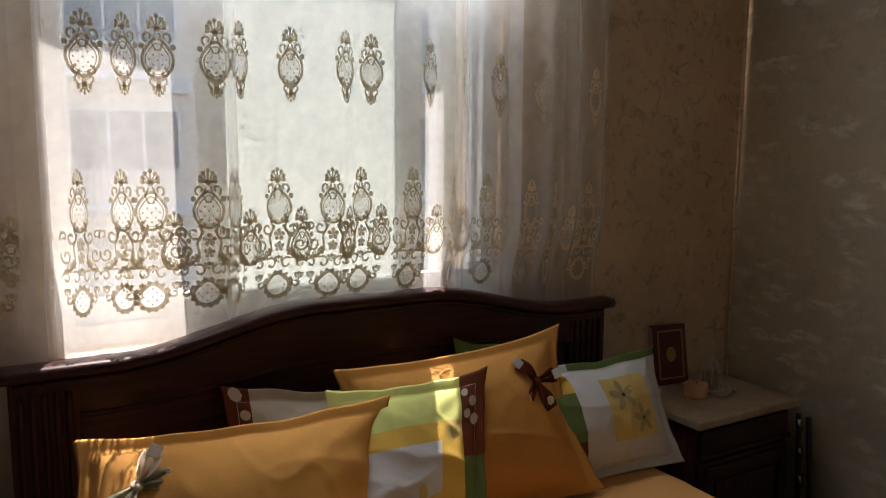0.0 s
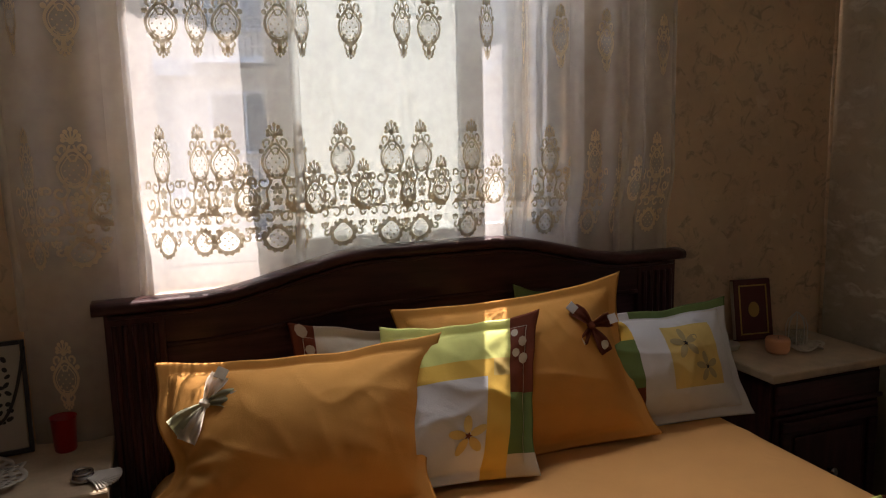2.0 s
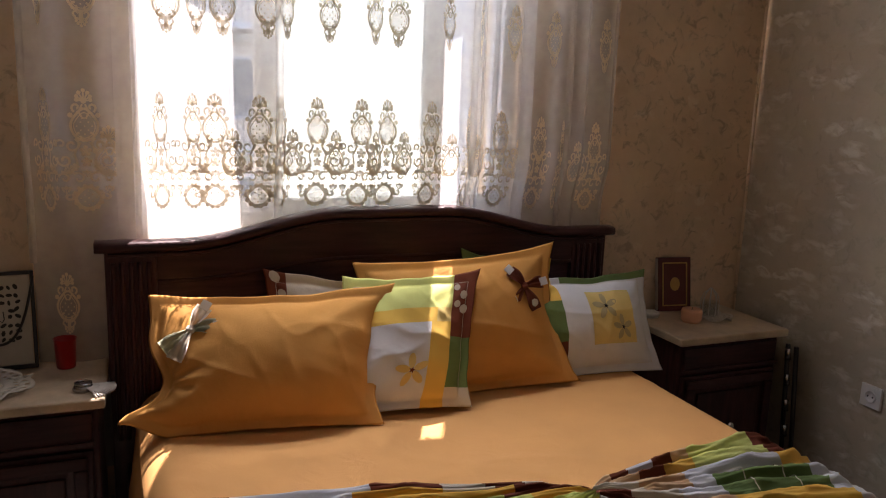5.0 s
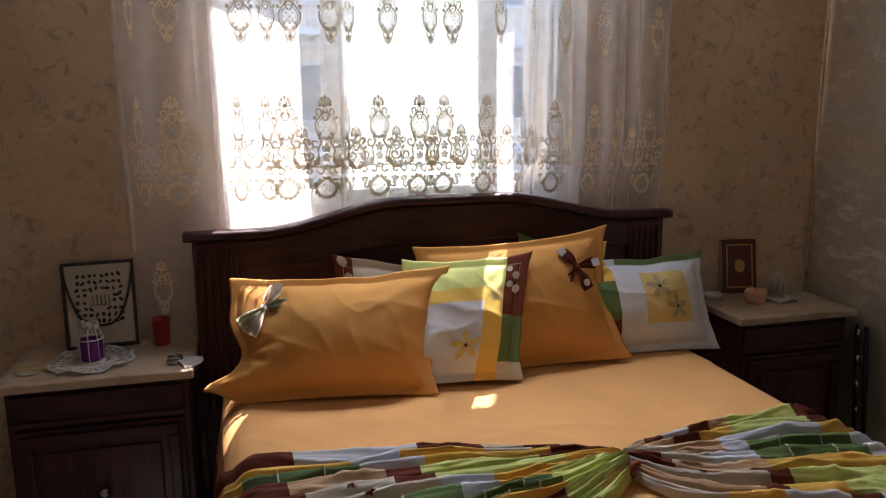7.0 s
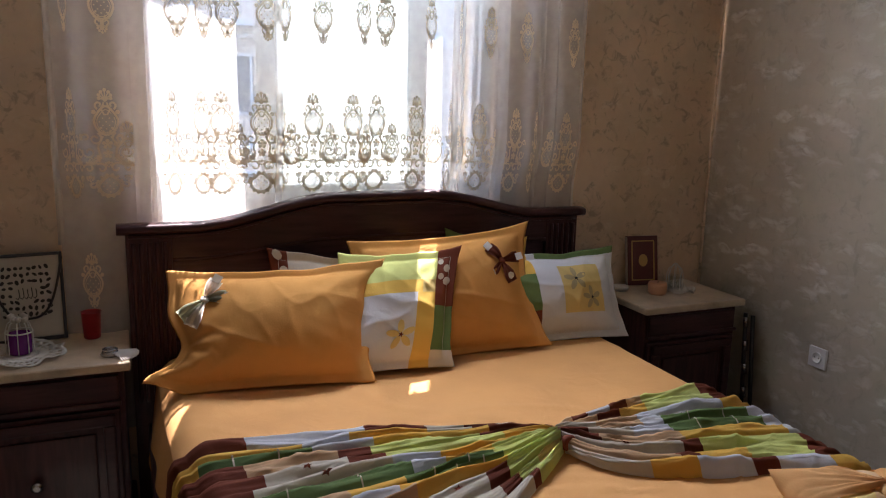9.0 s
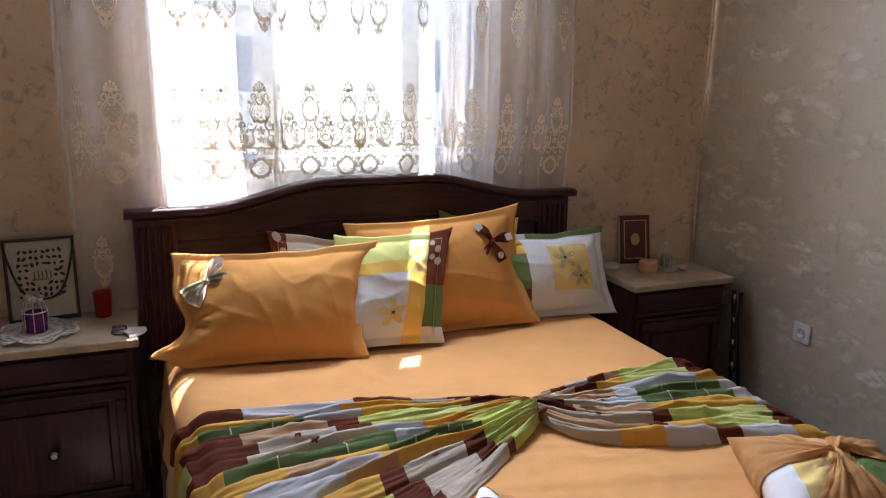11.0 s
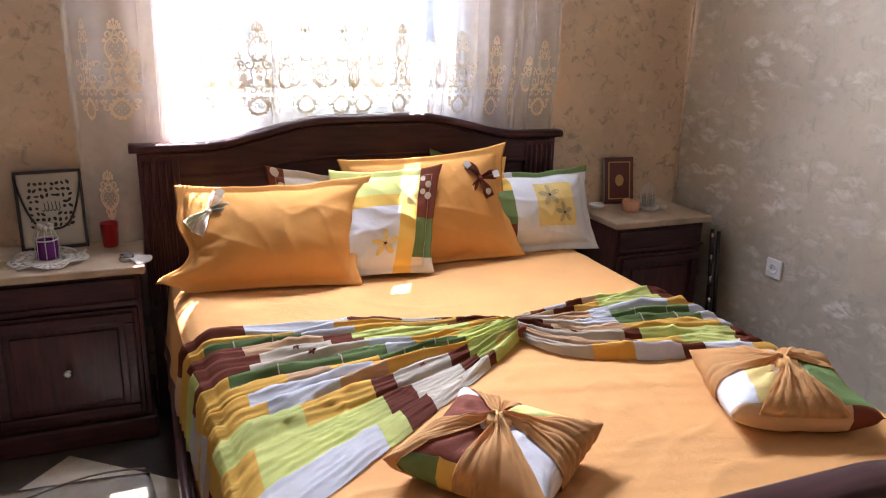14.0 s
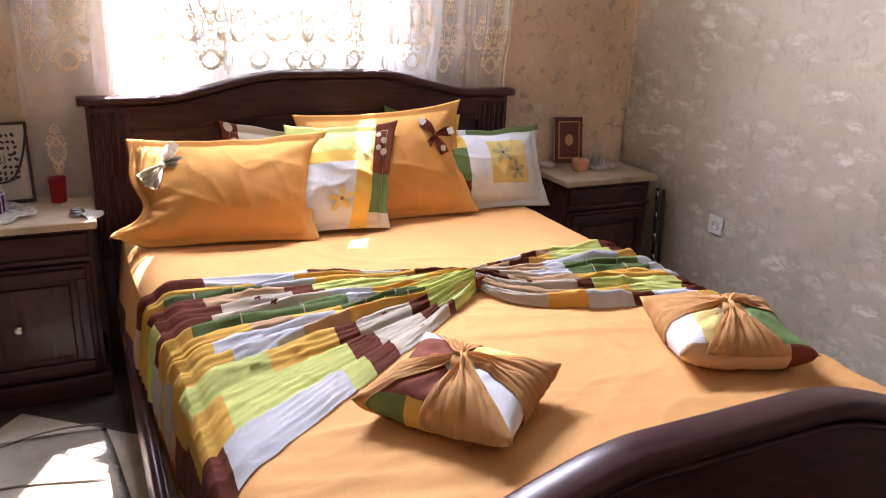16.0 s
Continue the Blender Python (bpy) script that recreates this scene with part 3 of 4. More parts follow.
def bow(parent, x, z, size, mats, spread, tilt=0, dots=False):
    """A tied fabric bow: two loops with square ends, two tails, a knot. spread: the angle of each piece."""
    m0 = Matrix.Translation(FRONTS[parent.name](x, z) + Vector((0, 0.004, 0))) @ pose(0, 0, 0, 0, tilt, 0)
    for k, (a, ln) in enumerate(zip(spread, (0.9, 0.85, 1.15, 1.1))):
        ca, sa = math.cos(radians(a)), math.sin(radians(a))

        def place(u, v, ln=ln, k=k, ca=ca, sa=sa):
            d = size * ln * u
            wd = size * (0.14 + 0.40 * min(1, u * 1.5)) * (v - 0.5)
            lift = size * (0.08 + 0.15 * math.sin(math.pi * min(1, u * 1.05))) + 0.005 * math.cos(v * 13 + k) * (1 - 0.4 * u)
            return Vector((d * ca - wd * sa, -lift, d * sa + wd * ca))
        bm = grid(10, 8, place)
        bmesh.ops.solidify(bm, geom=bm.faces[:], thickness=0.003)
        piece = part("bow_loop" if k < 2 else "bow_tail", bm, mats[0] if k % 2 == 0 else mats[2], parent, m=m0, smooth=True)
        if dots and k > 1:
            b2 = bmesh.new()
            b2.faces.new([b2.verts.new(place(0.74 + 0.15 * math.cos(i * 0.7), 0.5 + 0.3 * math.sin(i * 0.7)) + Vector((0, -0.0025, 0))) for i in range(9)])
            part("printed_dot", b2, CREAMC, piece)
        if k < 2:
            tip = box(-size * 0.17, size * 0.17, -0.003, 0, -size * 0.17, size * 0.17, 0.001)
            part("bow_tip", tip, mats[1], parent, m=m0 @ Matrix.Translation((size * ln * 1.05 * ca, -size * 0.12, size * ln * 1.05 * sa)) @ pose(0, 0, 0, 0, -a, 0))
    bm = bmesh.new()
    bmesh.ops.create_uvsphere(bm, u_segments=14, v_segments=9, radius=size * 0.16)
    for v in bm.verts:
        v.co.y = v.co.y * 0.7 - size * 0.12
        v.co += 0.05 * size * noise.noise_vector(v.co * 60)
    part("bow_knot", bm, mats[0], parent, m=m0, smooth=True)


def stand(x, y, z, lean, yaw=0, roll=0):
    """Pose of a pillow that stands on its lower edge and leans back against the headboard."""
    return pose(x, y, z, 0, 0, yaw) @ pose(0, 0, 0, -lean, 0, 0) @ pose(0, 0, 0, 0, roll, 0)


def patch_a(u, v):       # white and yellow with a green top and a brown-green border
    if u > 0.81:
        return B if v > 0.72 else (B if v > 0.5 else (G if v > 0.14 else C))
    if v > 0.72:
        return L
    if v > 0.61:
        return Y if u < 0.7 else PY
    if u > 0.66:
        return Y
    return W


def patch_b(u, v):       # white with a yellow square
    if v > 0.93 and u > 0.4:
        return G
    if u < 0.335:
        return Y if v > 0.72 else (G if v > 0.34 else B)
    return PY if 0.50 < u < 0.82 and 0.28 < v < 0.80 else W


def patch_c(u, v):
    if u < 0.10:
        return B
    return P if 0.3 < u < 0.5 and v < 0.8 else C


def patch_d(u, v):
    return G if u < 0.45 else Y


def plain(u, v):
    return O


p5 = pillow("pillow", "patchwork cotton pillow in brown and cream against the headboard", 0.58, 0.33, 0.12, stand(-0.15, -0.12, 0.568, 13, 2, 8), patch_c, 1.0)
p6 = pillow("pillow", "patchwork cotton pillow with a dark green edge", 0.32, 0.385, 0.12, stand(0.365, -0.13, 0.570, 13, -3, 7), patch_d, 2.0)
p4 = pillow("pillow", "white patchwork pillow with a yellow printed square", 0.56, 0.35, 0.14, stand(0.62, -0.29, 0.568, 26, -2, 0), patch_b, 3.0)
p3 = pillow("pillow", "orange cotton pillow with a brown dotted bow", 0.65, 0.445, 0.15, stand(0.19, -0.335, 0.570, 26, -4, -3), plain, 4.0, ears=(0.2, 2.2))
p2 = pillow("pillow", "patchwork pillow with lime, white and yellow panels", 0.41, 0.405, 0.10, stand(-0.048, -0.425, 0.582, 30, -8, -2), patch_a, 5.0, shear=0.045)
p1 = pillow("pillow", "orange cotton pillow with a flowered fabric bow", 0.66, 0.395, 0.17, stand(-0.458, -0.425, 0.576, 34, -9, -1), plain, 6.0, pinch=0.065, ears=(0.3, 1.4), shear=0.034)
bow(p3, 0.205, 0.315, 0.075, (BROWN, WHITE, BROWN), (128, 8, 222, 290), 0, True)
bow(p1, -0.205, 0.275, 0.078, (CREAMC, CREAMC, SAGE), (68, 14, 250, 222), 8)
flower(p2, 0.02, 0.11, 0.05, PALE, BROWN)
flower(p4, 0.06, 0.225, 0.05, GREY, BLACK)
flower(p4, 0.12, 0.15, 0.045, GREY, BLACK)
for x, z, r in ((0.140, 0.360, 0.011), (0.165, 0.335, 0.014), (0.145, 0.305, 0.012), (0.170, 0.290, 0.015)):
    dot_print(p2, x, z, r, CREAMC)
for x, z, r in ((-0.262, 0.315, 0.016), (-0.245, 0.27, 0.013)):
    dot_print(p5, x, z, r, CREAMC)

# ---- patchwork throw, gathered in a knot ----
throw = thing("patchwork_throw", "patchwork cotton throw gathered into a knot across the bed", "throw")
KNOT = Vector((0.14, -1.06, MZ + 0.02))
LEFT = [
    [(0.12, C), (0.22, B), (0.33, C), (0.50, B), (0.84, W), (1.1, B), (9, P)],
    [(0.20, B), (0.34, C), (0.56, Y), (0.70, W), (0.86, Y), (9, Y)],
    [(0.16, B), (0.50, Y), (0.68, W), (0.98, G), (9, Y)],
    [(0.20, B), (0.53, L), (0.62, B), (0.87, P), (1.03, B), (9, Y)],
    [(0.14, Y), (0.50, L), (0.61, B), (0.84, C), (1.02, B), (9, L)],
    [(0.36, Y), (0.50, W), (0.88, C), (1.1, B), (9, W)],
    [(0.20, L), (0.36, Y), (0.46, W), (0.96, G), (1.1, Y), (9, C)],
    [(0.22, L), (0.50, G), (0.66, Y), (0.80, P), (9, Y)],
    [(0.20, L), (0.42, G), (0.54, Y), (0.92, W), (1.05, Y), (9, W)],
    [(0.20, L), (0.50, Y), (0.66, P), (0.88, W), (1.1, Y), (9, P)],
    [(0.22, L), (0.29, B), (0.50, C), (0.58, B), (0.80, Y), (1.03, L), (1.12, Y), (9, B)],
    [(0.12, PY), (0.20, L), (0.27, B), (0.46, C), (0.56, B), (0.95, L), (1.08, Y), (9, B)],
    [(0.14, L), (0.18, B), (0.44, C), (0.54, B), (0.62, L), (0.98, W), (9, B)],
]
LEFT_EDGES = [0, 0.10, 0.13, 0.18, 0.25, 0.33, 0.37, 0.44, 0.50, 0.55, 0.61, 0.72, 0.86, 1.0]
RIGHT = [
    [(0.14, P), (0.22, B), (0.34, W), (0.44, B), (0.52, P), (0.86, L), (9, B)],
    [(0.10, B), (0.24, P), (0.36, B), (0.50, Y), (0.86, L), (9, B)],
    [(0.20, C), (0.40, P), (0.84, W), (1.0, Y), (9, W)],
    [(0.20, C), (0.38, P), (0.48, W), (0.88, G), (1.0, W), (9, Y)],
    [(0.12, B), (0.30, C), (0.46, W), (0.88, G), (1.0, W), (9, Y)],
    [(0.14, B), (0.46, P), (0.90, Y), (1.0, W), (9, Y)],
    [(0.40, C), (0.48, B), (0.90, L), (9, B)],
    [(0.34, P), (0.42, B), (0.60, Y), (0.86, L), (9, B)],
    [(0.20, C), (0.36, Y), (0.56, W), (0.66, B), (0.86, W), (9, Y)],
]


def fan(name, bands, ends, edge_x, side, hang, edges=None):
    """One half of the throw: pleats that spread from the knot to the bed's side and hang over it."""
    n = len(bands)
    nu, nv = 150, n * 14
    edges = edges or [i / n for i in range(n + 1)]

    def lane_of(v):
        """Which pleat a place across the fan lies on, with the way across it as the fraction."""
        v = min(1 - 1e-6, max(0, v))
        k = next(i for i in range(n) if v < edges[i + 1])
        return k + (v - edges[k]) / (edges[k + 1] - edges[k])

    def across(lane):
        k = min(n - 1, int(lane))
        return edges[k] + (edges[k + 1] - edges[k]) * (lane - k)

    def place(u, v):
        s = u * (1 + hang)
        lane = lane_of(v)
        ph = lane - int(lane)
        wob = 0.35 * noise.noise(Vector((s * 2.5, v * 9, side)))
        e = Vector(ends(v + 0.012 * wob))
        st = min(s, 1.0)
        start = KNOT + Vector((side * 0.002, (0.5 - v) * 0.07, 0))
        p = start.lerp(Vector((e.x, e.y, 0)), st)
        p.y += 0.012 * noise.noise(Vector((s * 4, v * 5, 4 + side)))
        bow_out = max(0, 0.5 - v) * (0.12 if side > 0 else 0.24) - max(0, v - 0.5) * (0.30 if side > 0 else 0.03)
        p.y += bow_out * (1 - math.exp(-s / 0.09)) * max(0, 1 - st)
        calm = 1 - 0.75 * smoothstep(0.6, 0.8, v) * smoothstep(0.1, 0.3, s) if side < 0 else 1
        amp = (0.010 + 0.014 * math.sin(math.pi * min(1, st * 1.05)) + 0.018 * abs(noise.noise(Vector((v * 13, s * 1.5, 2))))) * calm
        h = amp * max(0.0, math.sin(math.pi * ph)) ** 0.7
        h *= 0.35 + 0.65 * smoothstep(0, 0.05, v) * smoothstep(1.0, 0.95, v)
        ridge = 1 - abs(noise.noise(Vector((v * n * 1.9, s * 2.6, 11 + side)))) * 2
        h += 0.010 * max(0, ridge) ** 3 * calm * smoothstep(0, 0.04, v) * smoothstep(1, 0.96, v)
        h += 0.004 * crease(Vector((s * 1.8, v * n * 2.6, 8 + side)), 4.0, 2) * (0.4 + 0.6 * calm) * smoothstep(0, 0.04, v) * smoothstep(1, 0.96, v)
        h += 0.006 * crease(Vector((s * 2.2, v * n * 1.1, 3 + side)), 2.0, 3) * calm * smoothstep(0, 0.04, v) * smoothstep(1, 0.96, v)
        h += 0.0025 * math.sin(v * n * 19 + 5 * noise.noise(Vector((s * 3, v * 4, 1)))) * (0.4 + noise.noise(Vector((s * 5, v * 7, 6)))) 
        bunch = 0.035 * math.exp(-(s / 0.16) ** 2) * math.sin(math.pi * min(1, max(0, v * 0.9 + 0.05)))
        z = bed_top(p.x, p.y) + 0.004 + h + bunch
        if s > 1:
            over = (s - 1) * abs(edge_x - KNOT.x)
            fall = min(over, 0.03)
            p.x = e.x + side * (fall * 0.7 + h * 0.6 + 0.02 * smoothstep(0, 0.2, over) + 0.004)
            p.y = e.y + 0.02 * noise.noise(Vector((v * 6, s * 3, 8)))
            z = bed_top(e.x, e.y) + 0.004 + h * max(0, 1 - over / 0.05) - max(0, over - 0.012) * 0.95
        return Vector((p.x, p.y, z))

    def colour(u, v):
        s = u * (1 + hang)
        for lim, c in bands[int(lane_of(v))]:
            if s < lim:
                return c
        return C

    bm = grid(nu, nv, place, colour)
    bmesh.ops.solidify(bm, geom=bm.faces[:], thickness=-0.003)
    ob = part(name, bm, PALETTE, throw, smooth=True)

    def print_on(piece, pts, colour_m):
        b2 = bmesh.new()
        lift = Vector((0, 0, 0.004))
        ring = [b2.verts.new(place(a / (1 + hang), b) + lift) for a, b in pts]
        mid = b2.verts.new(place(sum(p[0] for p in pts) / len(pts) / (1 + hang), sum(p[1] for p in pts) / len(pts)) + lift)
        for q, v in enumerate(ring):
            b2.faces.new((mid, v, ring[(q + 1) % len(ring)]))
        part(piece, b2, colour_m, ob)

    for k, row in enumerate(bands):        # thin pale checks on the green, small stars on the cream
        s0 = 0.0
        for lim, c in row:
            lim = min(lim, 1 + hang)
            if c == G and lim - s0 > 0.2:
                for q in (0.3, 0.7):
                    a = s0 + (lim - s0) * q
                    for j in range(10):
                        v0, v1 = across(k + 0.04 + 0.092 * j), across(k + 0.132 + 0.092 * j)
                        print_on("check_line", [(a, v0), (a + 0.0045, v0), (a + 0.0045, v1), (a, v1)], CREAMC)
            if c in (C,) and lim - s0 > 0.2:
                a, v0 = (s0 + lim) / 2, across(k + 0.5)
                pts = [(a + (0.017 if q % 2 else 0.008) * math.cos(q * math.pi / 5), v0 + (0.010 if q % 2 else 0.005) * math.sin(q * math.pi / 5)) for q in range(10)]
                print_on("star", pts, BROWN)
            s0 = lim
    return ob


fan("gathered_cloth", LEFT, lambda v: (left_edge(-0.74 - 1.06 * v) + 0.015, -0.74 - 1.02 * max(0.0, v) ** 1.12, 0), -0.72, -1, 0.26, LEFT_EDGES)
fan("gathered_cloth", RIGHT, lambda v: (0.825, -0.82 - 0.60 * v, 0), 0.825, 1, 0.22)
bm = bmesh.new()
bmesh.ops.create_uvsphere(bm, u_segments=24, v_segments=14, radius=0.037)
for v in bm.verts:
    v.co = Vector((v.co.x * 0.65, v.co.y * 1.05, v.co.z * 0.55))
    v.co += 0.008 * math.sin(v.co.y * 190) * v.co.normalized()
part("knot", bm, BROWN, throw, m=Matrix.Translation(KNOT + Vector((0.012, -0.01, 0.018))), smooth=True)


# ---- small tied cushions ----
def cushion(label, at, w, d, t, panels, seed, wraps):
    th = thing("cushion", label, "cushion", "tied cushions on the bed", at=at)

    def outline(a, b):
        x = a * w / 2 * (1 - 0.11 * (1 - b * b) * abs(a))
        y = b * d / 2 * (1 - 0.11 * (1 - a * a) * abs(b))
        return x, y

    def height(a, b):
        puff = max(0, (1 - abs(a) ** 2.8) * (1 - abs(b) ** 2.8)) ** 0.5
        return puff

    def place(side):
        def f(u, v):
            a, b = 2 * u - 1, 2 * v - 1
            x, y = outline(a, b)
            p = height(a, b) ** (1.0 if side > 0 else 0.8)
            z = t * 0.45 + side * t * (0.55 if side > 0 else 0.45) * p
            rad, ang = math.hypot(a, b), math.atan2(b, a)
            z += 0.20 * t * (a * a * b * b) + 0.010 * noise.noise(Vector((x * 12, y * 12, seed))) * p
            z += 0.006 * math.sin(13 * ang + 4 * noise.noise(Vector((a, b, seed)))) * smoothstep(1.1, 0.3, rad) * p * side
            z += 0.006 * crease(Vector((x * 13, y * 13, 2)), seed, 3) * p ** 0.5 * side
            return Vector((x, y, z))
        return f

    bm = grid(36, 32, place(1), panels)
    grid(36, 32, place(-1), panels, bm=bm)
    bmesh.ops.remove_doubles(bm, verts=bm.verts, dist=0.001)
    part("cover", bm, PALETTE, th, smooth=True)
    top, under = place(1), place(-1)
    for a0, a1, reach in wraps:
        def band(u, v, a0=a0, a1=a1, reach=reach):
            u *= reach
            # out over the top, round the rim and a little way under
            ang = radians(a0 + (a1 - a0) * v)
            rim = 1.0 / max(abs(math.cos(ang)), abs(math.sin(ang)))
            turn = smoothstep(0.5, 0.75, u)
            r = 0.04 + (rim - 0.04) * u / 0.75 if u < 0.75 else rim * (1 - 0.32 * (u - 0.75) / 0.25)
            q = (top if u < 0.75 else under)(0.5 + 0.5 * r * math.cos(ang), 0.5 + 0.5 * r * math.sin(ang))
            pleat = 0.006 * abs(math.sin(v * math.pi * 7 + 0.9 * math.sin(u * 5 + seed) + 1.5 * noise.noise(Vector((v * 5, u * 2, seed))))) ** 0.8 * (0.35 + 0.65 * (1 - u)) * smoothstep(0, 0.1, v) * smoothstep(1, 0.9, v)
            off = 0.0045 + pleat
            up = 1 - turn if u < 0.75 else -(u - 0.75) / 0.25
            return q + Vector((off * turn * math.cos(ang), off * turn * math.sin(ang), off * up + 0.010 * (1 - min(1, u / 0.75)) ** 3))
        bm = grid(28, 48, band)
        bmesh.ops.solidify(bm, geom=bm.faces[:], thickness=-0.003)
        part("tied_wrap", bm, WRAP, th, "gathered orange cotton wrap", smooth=True)
    bm = bmesh.new()
    bmesh.ops.create_uvsphere(bm, u_segments=20, v_segments=12, radius=0.026)
    for v in bm.verts:
        v.co.z *= 0.65
        v.co.x *= 1.15
        v.co += 0.003 * math.sin(v.co.x * 300) * v.co.normalized()
    part("knot", bm, WRAP, th, m=Matrix.Translation((0, 0, t * 1.0 + 0.006)), smooth=True)
    return th


def cush_a(u, v):
    if u < 0.5 and v < 0.5:
        return (Y if u > 0.3 else G) if v < 0.05 else (W if u + v > 0.84 else B)
    if v < 0.5:
        return P if v < 0.10 else W
    if u >= 0.5:
        return L if u < 0.78 else Y
    return B if v < 0.8 else W


def cush_b(u, v):
    if v < 0.06:
        return P if u < 0.8 else B
    if u < 0.2:
        return W
    if u < 0.4:
        return PY
    return P if u < 0.62 else G


cushion("small patchwork cushion tied with an orange wrap and knot", pose(-0.195, -1.66, MZ - 0.004, 3, 0, -50), 0.335, 0.32, 0.116, cush_a, 3.0, ((260, 318, 0.76), (186, 230, 1), (-14, 46, 0.9), (92, 132, 1)))
cushion("small patchwork cushion with green corner tied in orange", pose(0.55, -1.645, MZ - 0.004, 3, 0, -22), 0.34, 0.31, 0.120, cush_b, 5.0, ((238, 300, 0.74), (104, 182, 1), (8, 80, 1)))


# ---- nightstands ----
def nightstand(label, w, at):
    th = thing("nightstand", label, "nightstand", "nightstands beside the bed", at=at)
    part("body", box(-w / 2 + 0.02, w / 2 - 0.02, -0.345, 0.0, 0.07, 0.62, 0.004), WOOD, th)
    part("marble_top", box(-w / 2, w / 2, -0.38, 0.005, 0.622, 0.65, 0.008, seg=3), STONE, th, "cream marble top")
    part("plinth", box(-w / 2 + 0.004, w / 2 - 0.004, -0.37, 0.0, 0.0, 0.085, 0.012, seg=3), WOOD_X, th)
    dr = part("drawer_front", box(-w / 2 + 0.035, w / 2 - 0.035, -0.362, -0.345, 0.515, 0.605, 0.006), WOOD_X, th)
    door = part("door", box(-w / 2 + 0.035, w / 2 - 0.035, -0.362, -0.345, 0.1, 0.5, 0.006), WOOD, th)
    a, b = w / 2 - 0.05, w / 2 - 0.085
    for x0, x1, z0, z1 in ((-a, a, 0.452, 0.488), (-a, a, 0.112, 0.148), (-a, -b, 0.148, 0.452), (b, a, 0.148, 0.452)):
        part("door_moulding", box(x0, x1, -0.378, -0.362, z0, z1, 0.007), WOOD_X, door)
    part("door_panel", box(-b + 0.02, b - 0.02, -0.371, -0.362, 0.168, 0.432, 0.006), WOOD, door)
    k = lathe([(0.004, 0), (0.006, 0.012), (0.015, 0.018), (0.017, 0.026), (0.008, 0.032)], 16)
    part("knob", k, METAL, door, "round metal knob", m=Matrix.Translation((0.0, -0.371, 0.30)) @ pose(0, 0, 0, 90, 0, 0))
    part("drawer_moulding", box(-w / 2 + 0.03, w / 2 - 0.03, -0.374, -0.362, 0.515, 0.53, 0.005), WOOD_X, dr)
    return th


NT = 0.65
nightstand("dark lacquered nightstand with marble top and panelled door", 0.54, pose(-1.115, 0.13, 0, 0, 0, 0))
nightstand("dark lacquered nightstand with marble top in the corner", 0.50, pose(1.27, 0.13, 0, 0, 0, 0))


def doily(at, r, seed):
    th = thing("doily", "white crocheted doily with scalloped edge on the nightstand", "doily", "doilies", at=at)

    def place(u, v):
        a = 2 * math.pi * u
        rr = r * (0.08 + 0.92 * v) * (1 + 0.12 * v * abs(math.sin(6 * a)))
        return Vector((rr * math.cos(a), rr * math.sin(a), 0.002 + 0.006 * v * v * (1 + math.sin(6 * a + seed) + noise.noise(Vector((3 * math.cos(a), 3 * math.sin(a) + v, seed))))))
    bm = grid(72, 10, place, closed=True)
    bmesh.ops.delete(bm, geom=[f for i, f in enumerate(bm.faces) if (i // 72) in (3, 6, 8) and i % 2], context="FACES")
    bmesh.ops.solidify(bm, geom=bm.faces[:], thickness=0.0015)
    part("crochet", bm, CROCHET, th)
    return th


doily(pose(-1.15, -0.09, NT, 0, 0, 10), 0.115, 1)
doily(pose(1.33, -0.02, NT, 0, 0, 40), 0.085, 2)

# carved plaque in a black frame
plq = thing("plaque", "ivory fretwork plaque in a thin black frame leaning on the wall", "plaque", at=pose(-1.135, 0.045, NT + 0.002, -8, 0, 6))
part("backing", box(-0.095, 0.095, 0.0, 0.006, 0.012, 0.265), BLACK, plq)
fr = box(-0.108, -0.098, -0.012, 0.012, 0, 0.28, 0.002)
box(0.098, 0.108, -0.012, 0.012, 0, 0.28, 0.002, fr)
box(-0.098, 0.098, -0.012, 0.012, 0.27, 0.28, 0.002, fr)
box(-0.098, 0.098, -0.012, 0.012, 0, 0.012, 0.002, fr)
part("frame", fr, BLACK, plq)
fret = box(-0.096, -0.072, -0.006, 0.0, 0.013, 0.269)
box(0.072, 0.096, -0.006, 0.0, 0.013, 0.269, bm=fret)
box(-0.072, 0.072, -0.006, 0.0, 0.245, 0.269, bm=fret)
box(-0.072, 0.072, -0.006, 0.0, 0.013, 0.075, bm=fret)
part("border", fret, IVORY, plq)
part("fret_ground", box(-0.072, 0.072, -0.006, 0.0, 0.075, 0.245), IVORY, plq)
rnd = random.Random(4)
for k in range(64):
    col, row = k % 8, k // 8
    x, z = -0.063 + 0.018 * col + rnd.uniform(-0.003, 0.003), 0.087 + 0.021 * row + rnd.uniform(-0.003, 0.003)
    if (x / 0.040) ** 2 + ((z - 0.155) / 0.032) ** 2 < 1:
        continue
    a = rnd.uniform(0, 6.28)
    r1, r2 = rnd.uniform(0.006, 0.0095), rnd.uniform(0.004, 0.006)
    pts = [(x + r1 * math.cos(b) * math.cos(a) - r2 * math.sin(b) * math.sin(a), z + r1 * math.cos(b) * math.sin(a) + r2 * math.sin(b) * math.cos(a)) for b in [i * 0.785 for i in range(8)]]
    part("fret_hole", flat_shape(pts, 0.0008), BLACK, plq, m=Matrix.Translation((0, -0.006, 0)))
for k in range(5):
    x = -0.024 + 0.012 * k
    stroke = tube([(x - 0.006, -0.0062, 0.142), (x, -0.0062, 0.137), (x + 0.005, -0.0062, 0.146), (x + 0.003, -0.0062, 0.168 + 0.004 * (k % 2))], 0.0016, 5)
    part("script_stroke", stroke, BLACK, plq)
cord = []
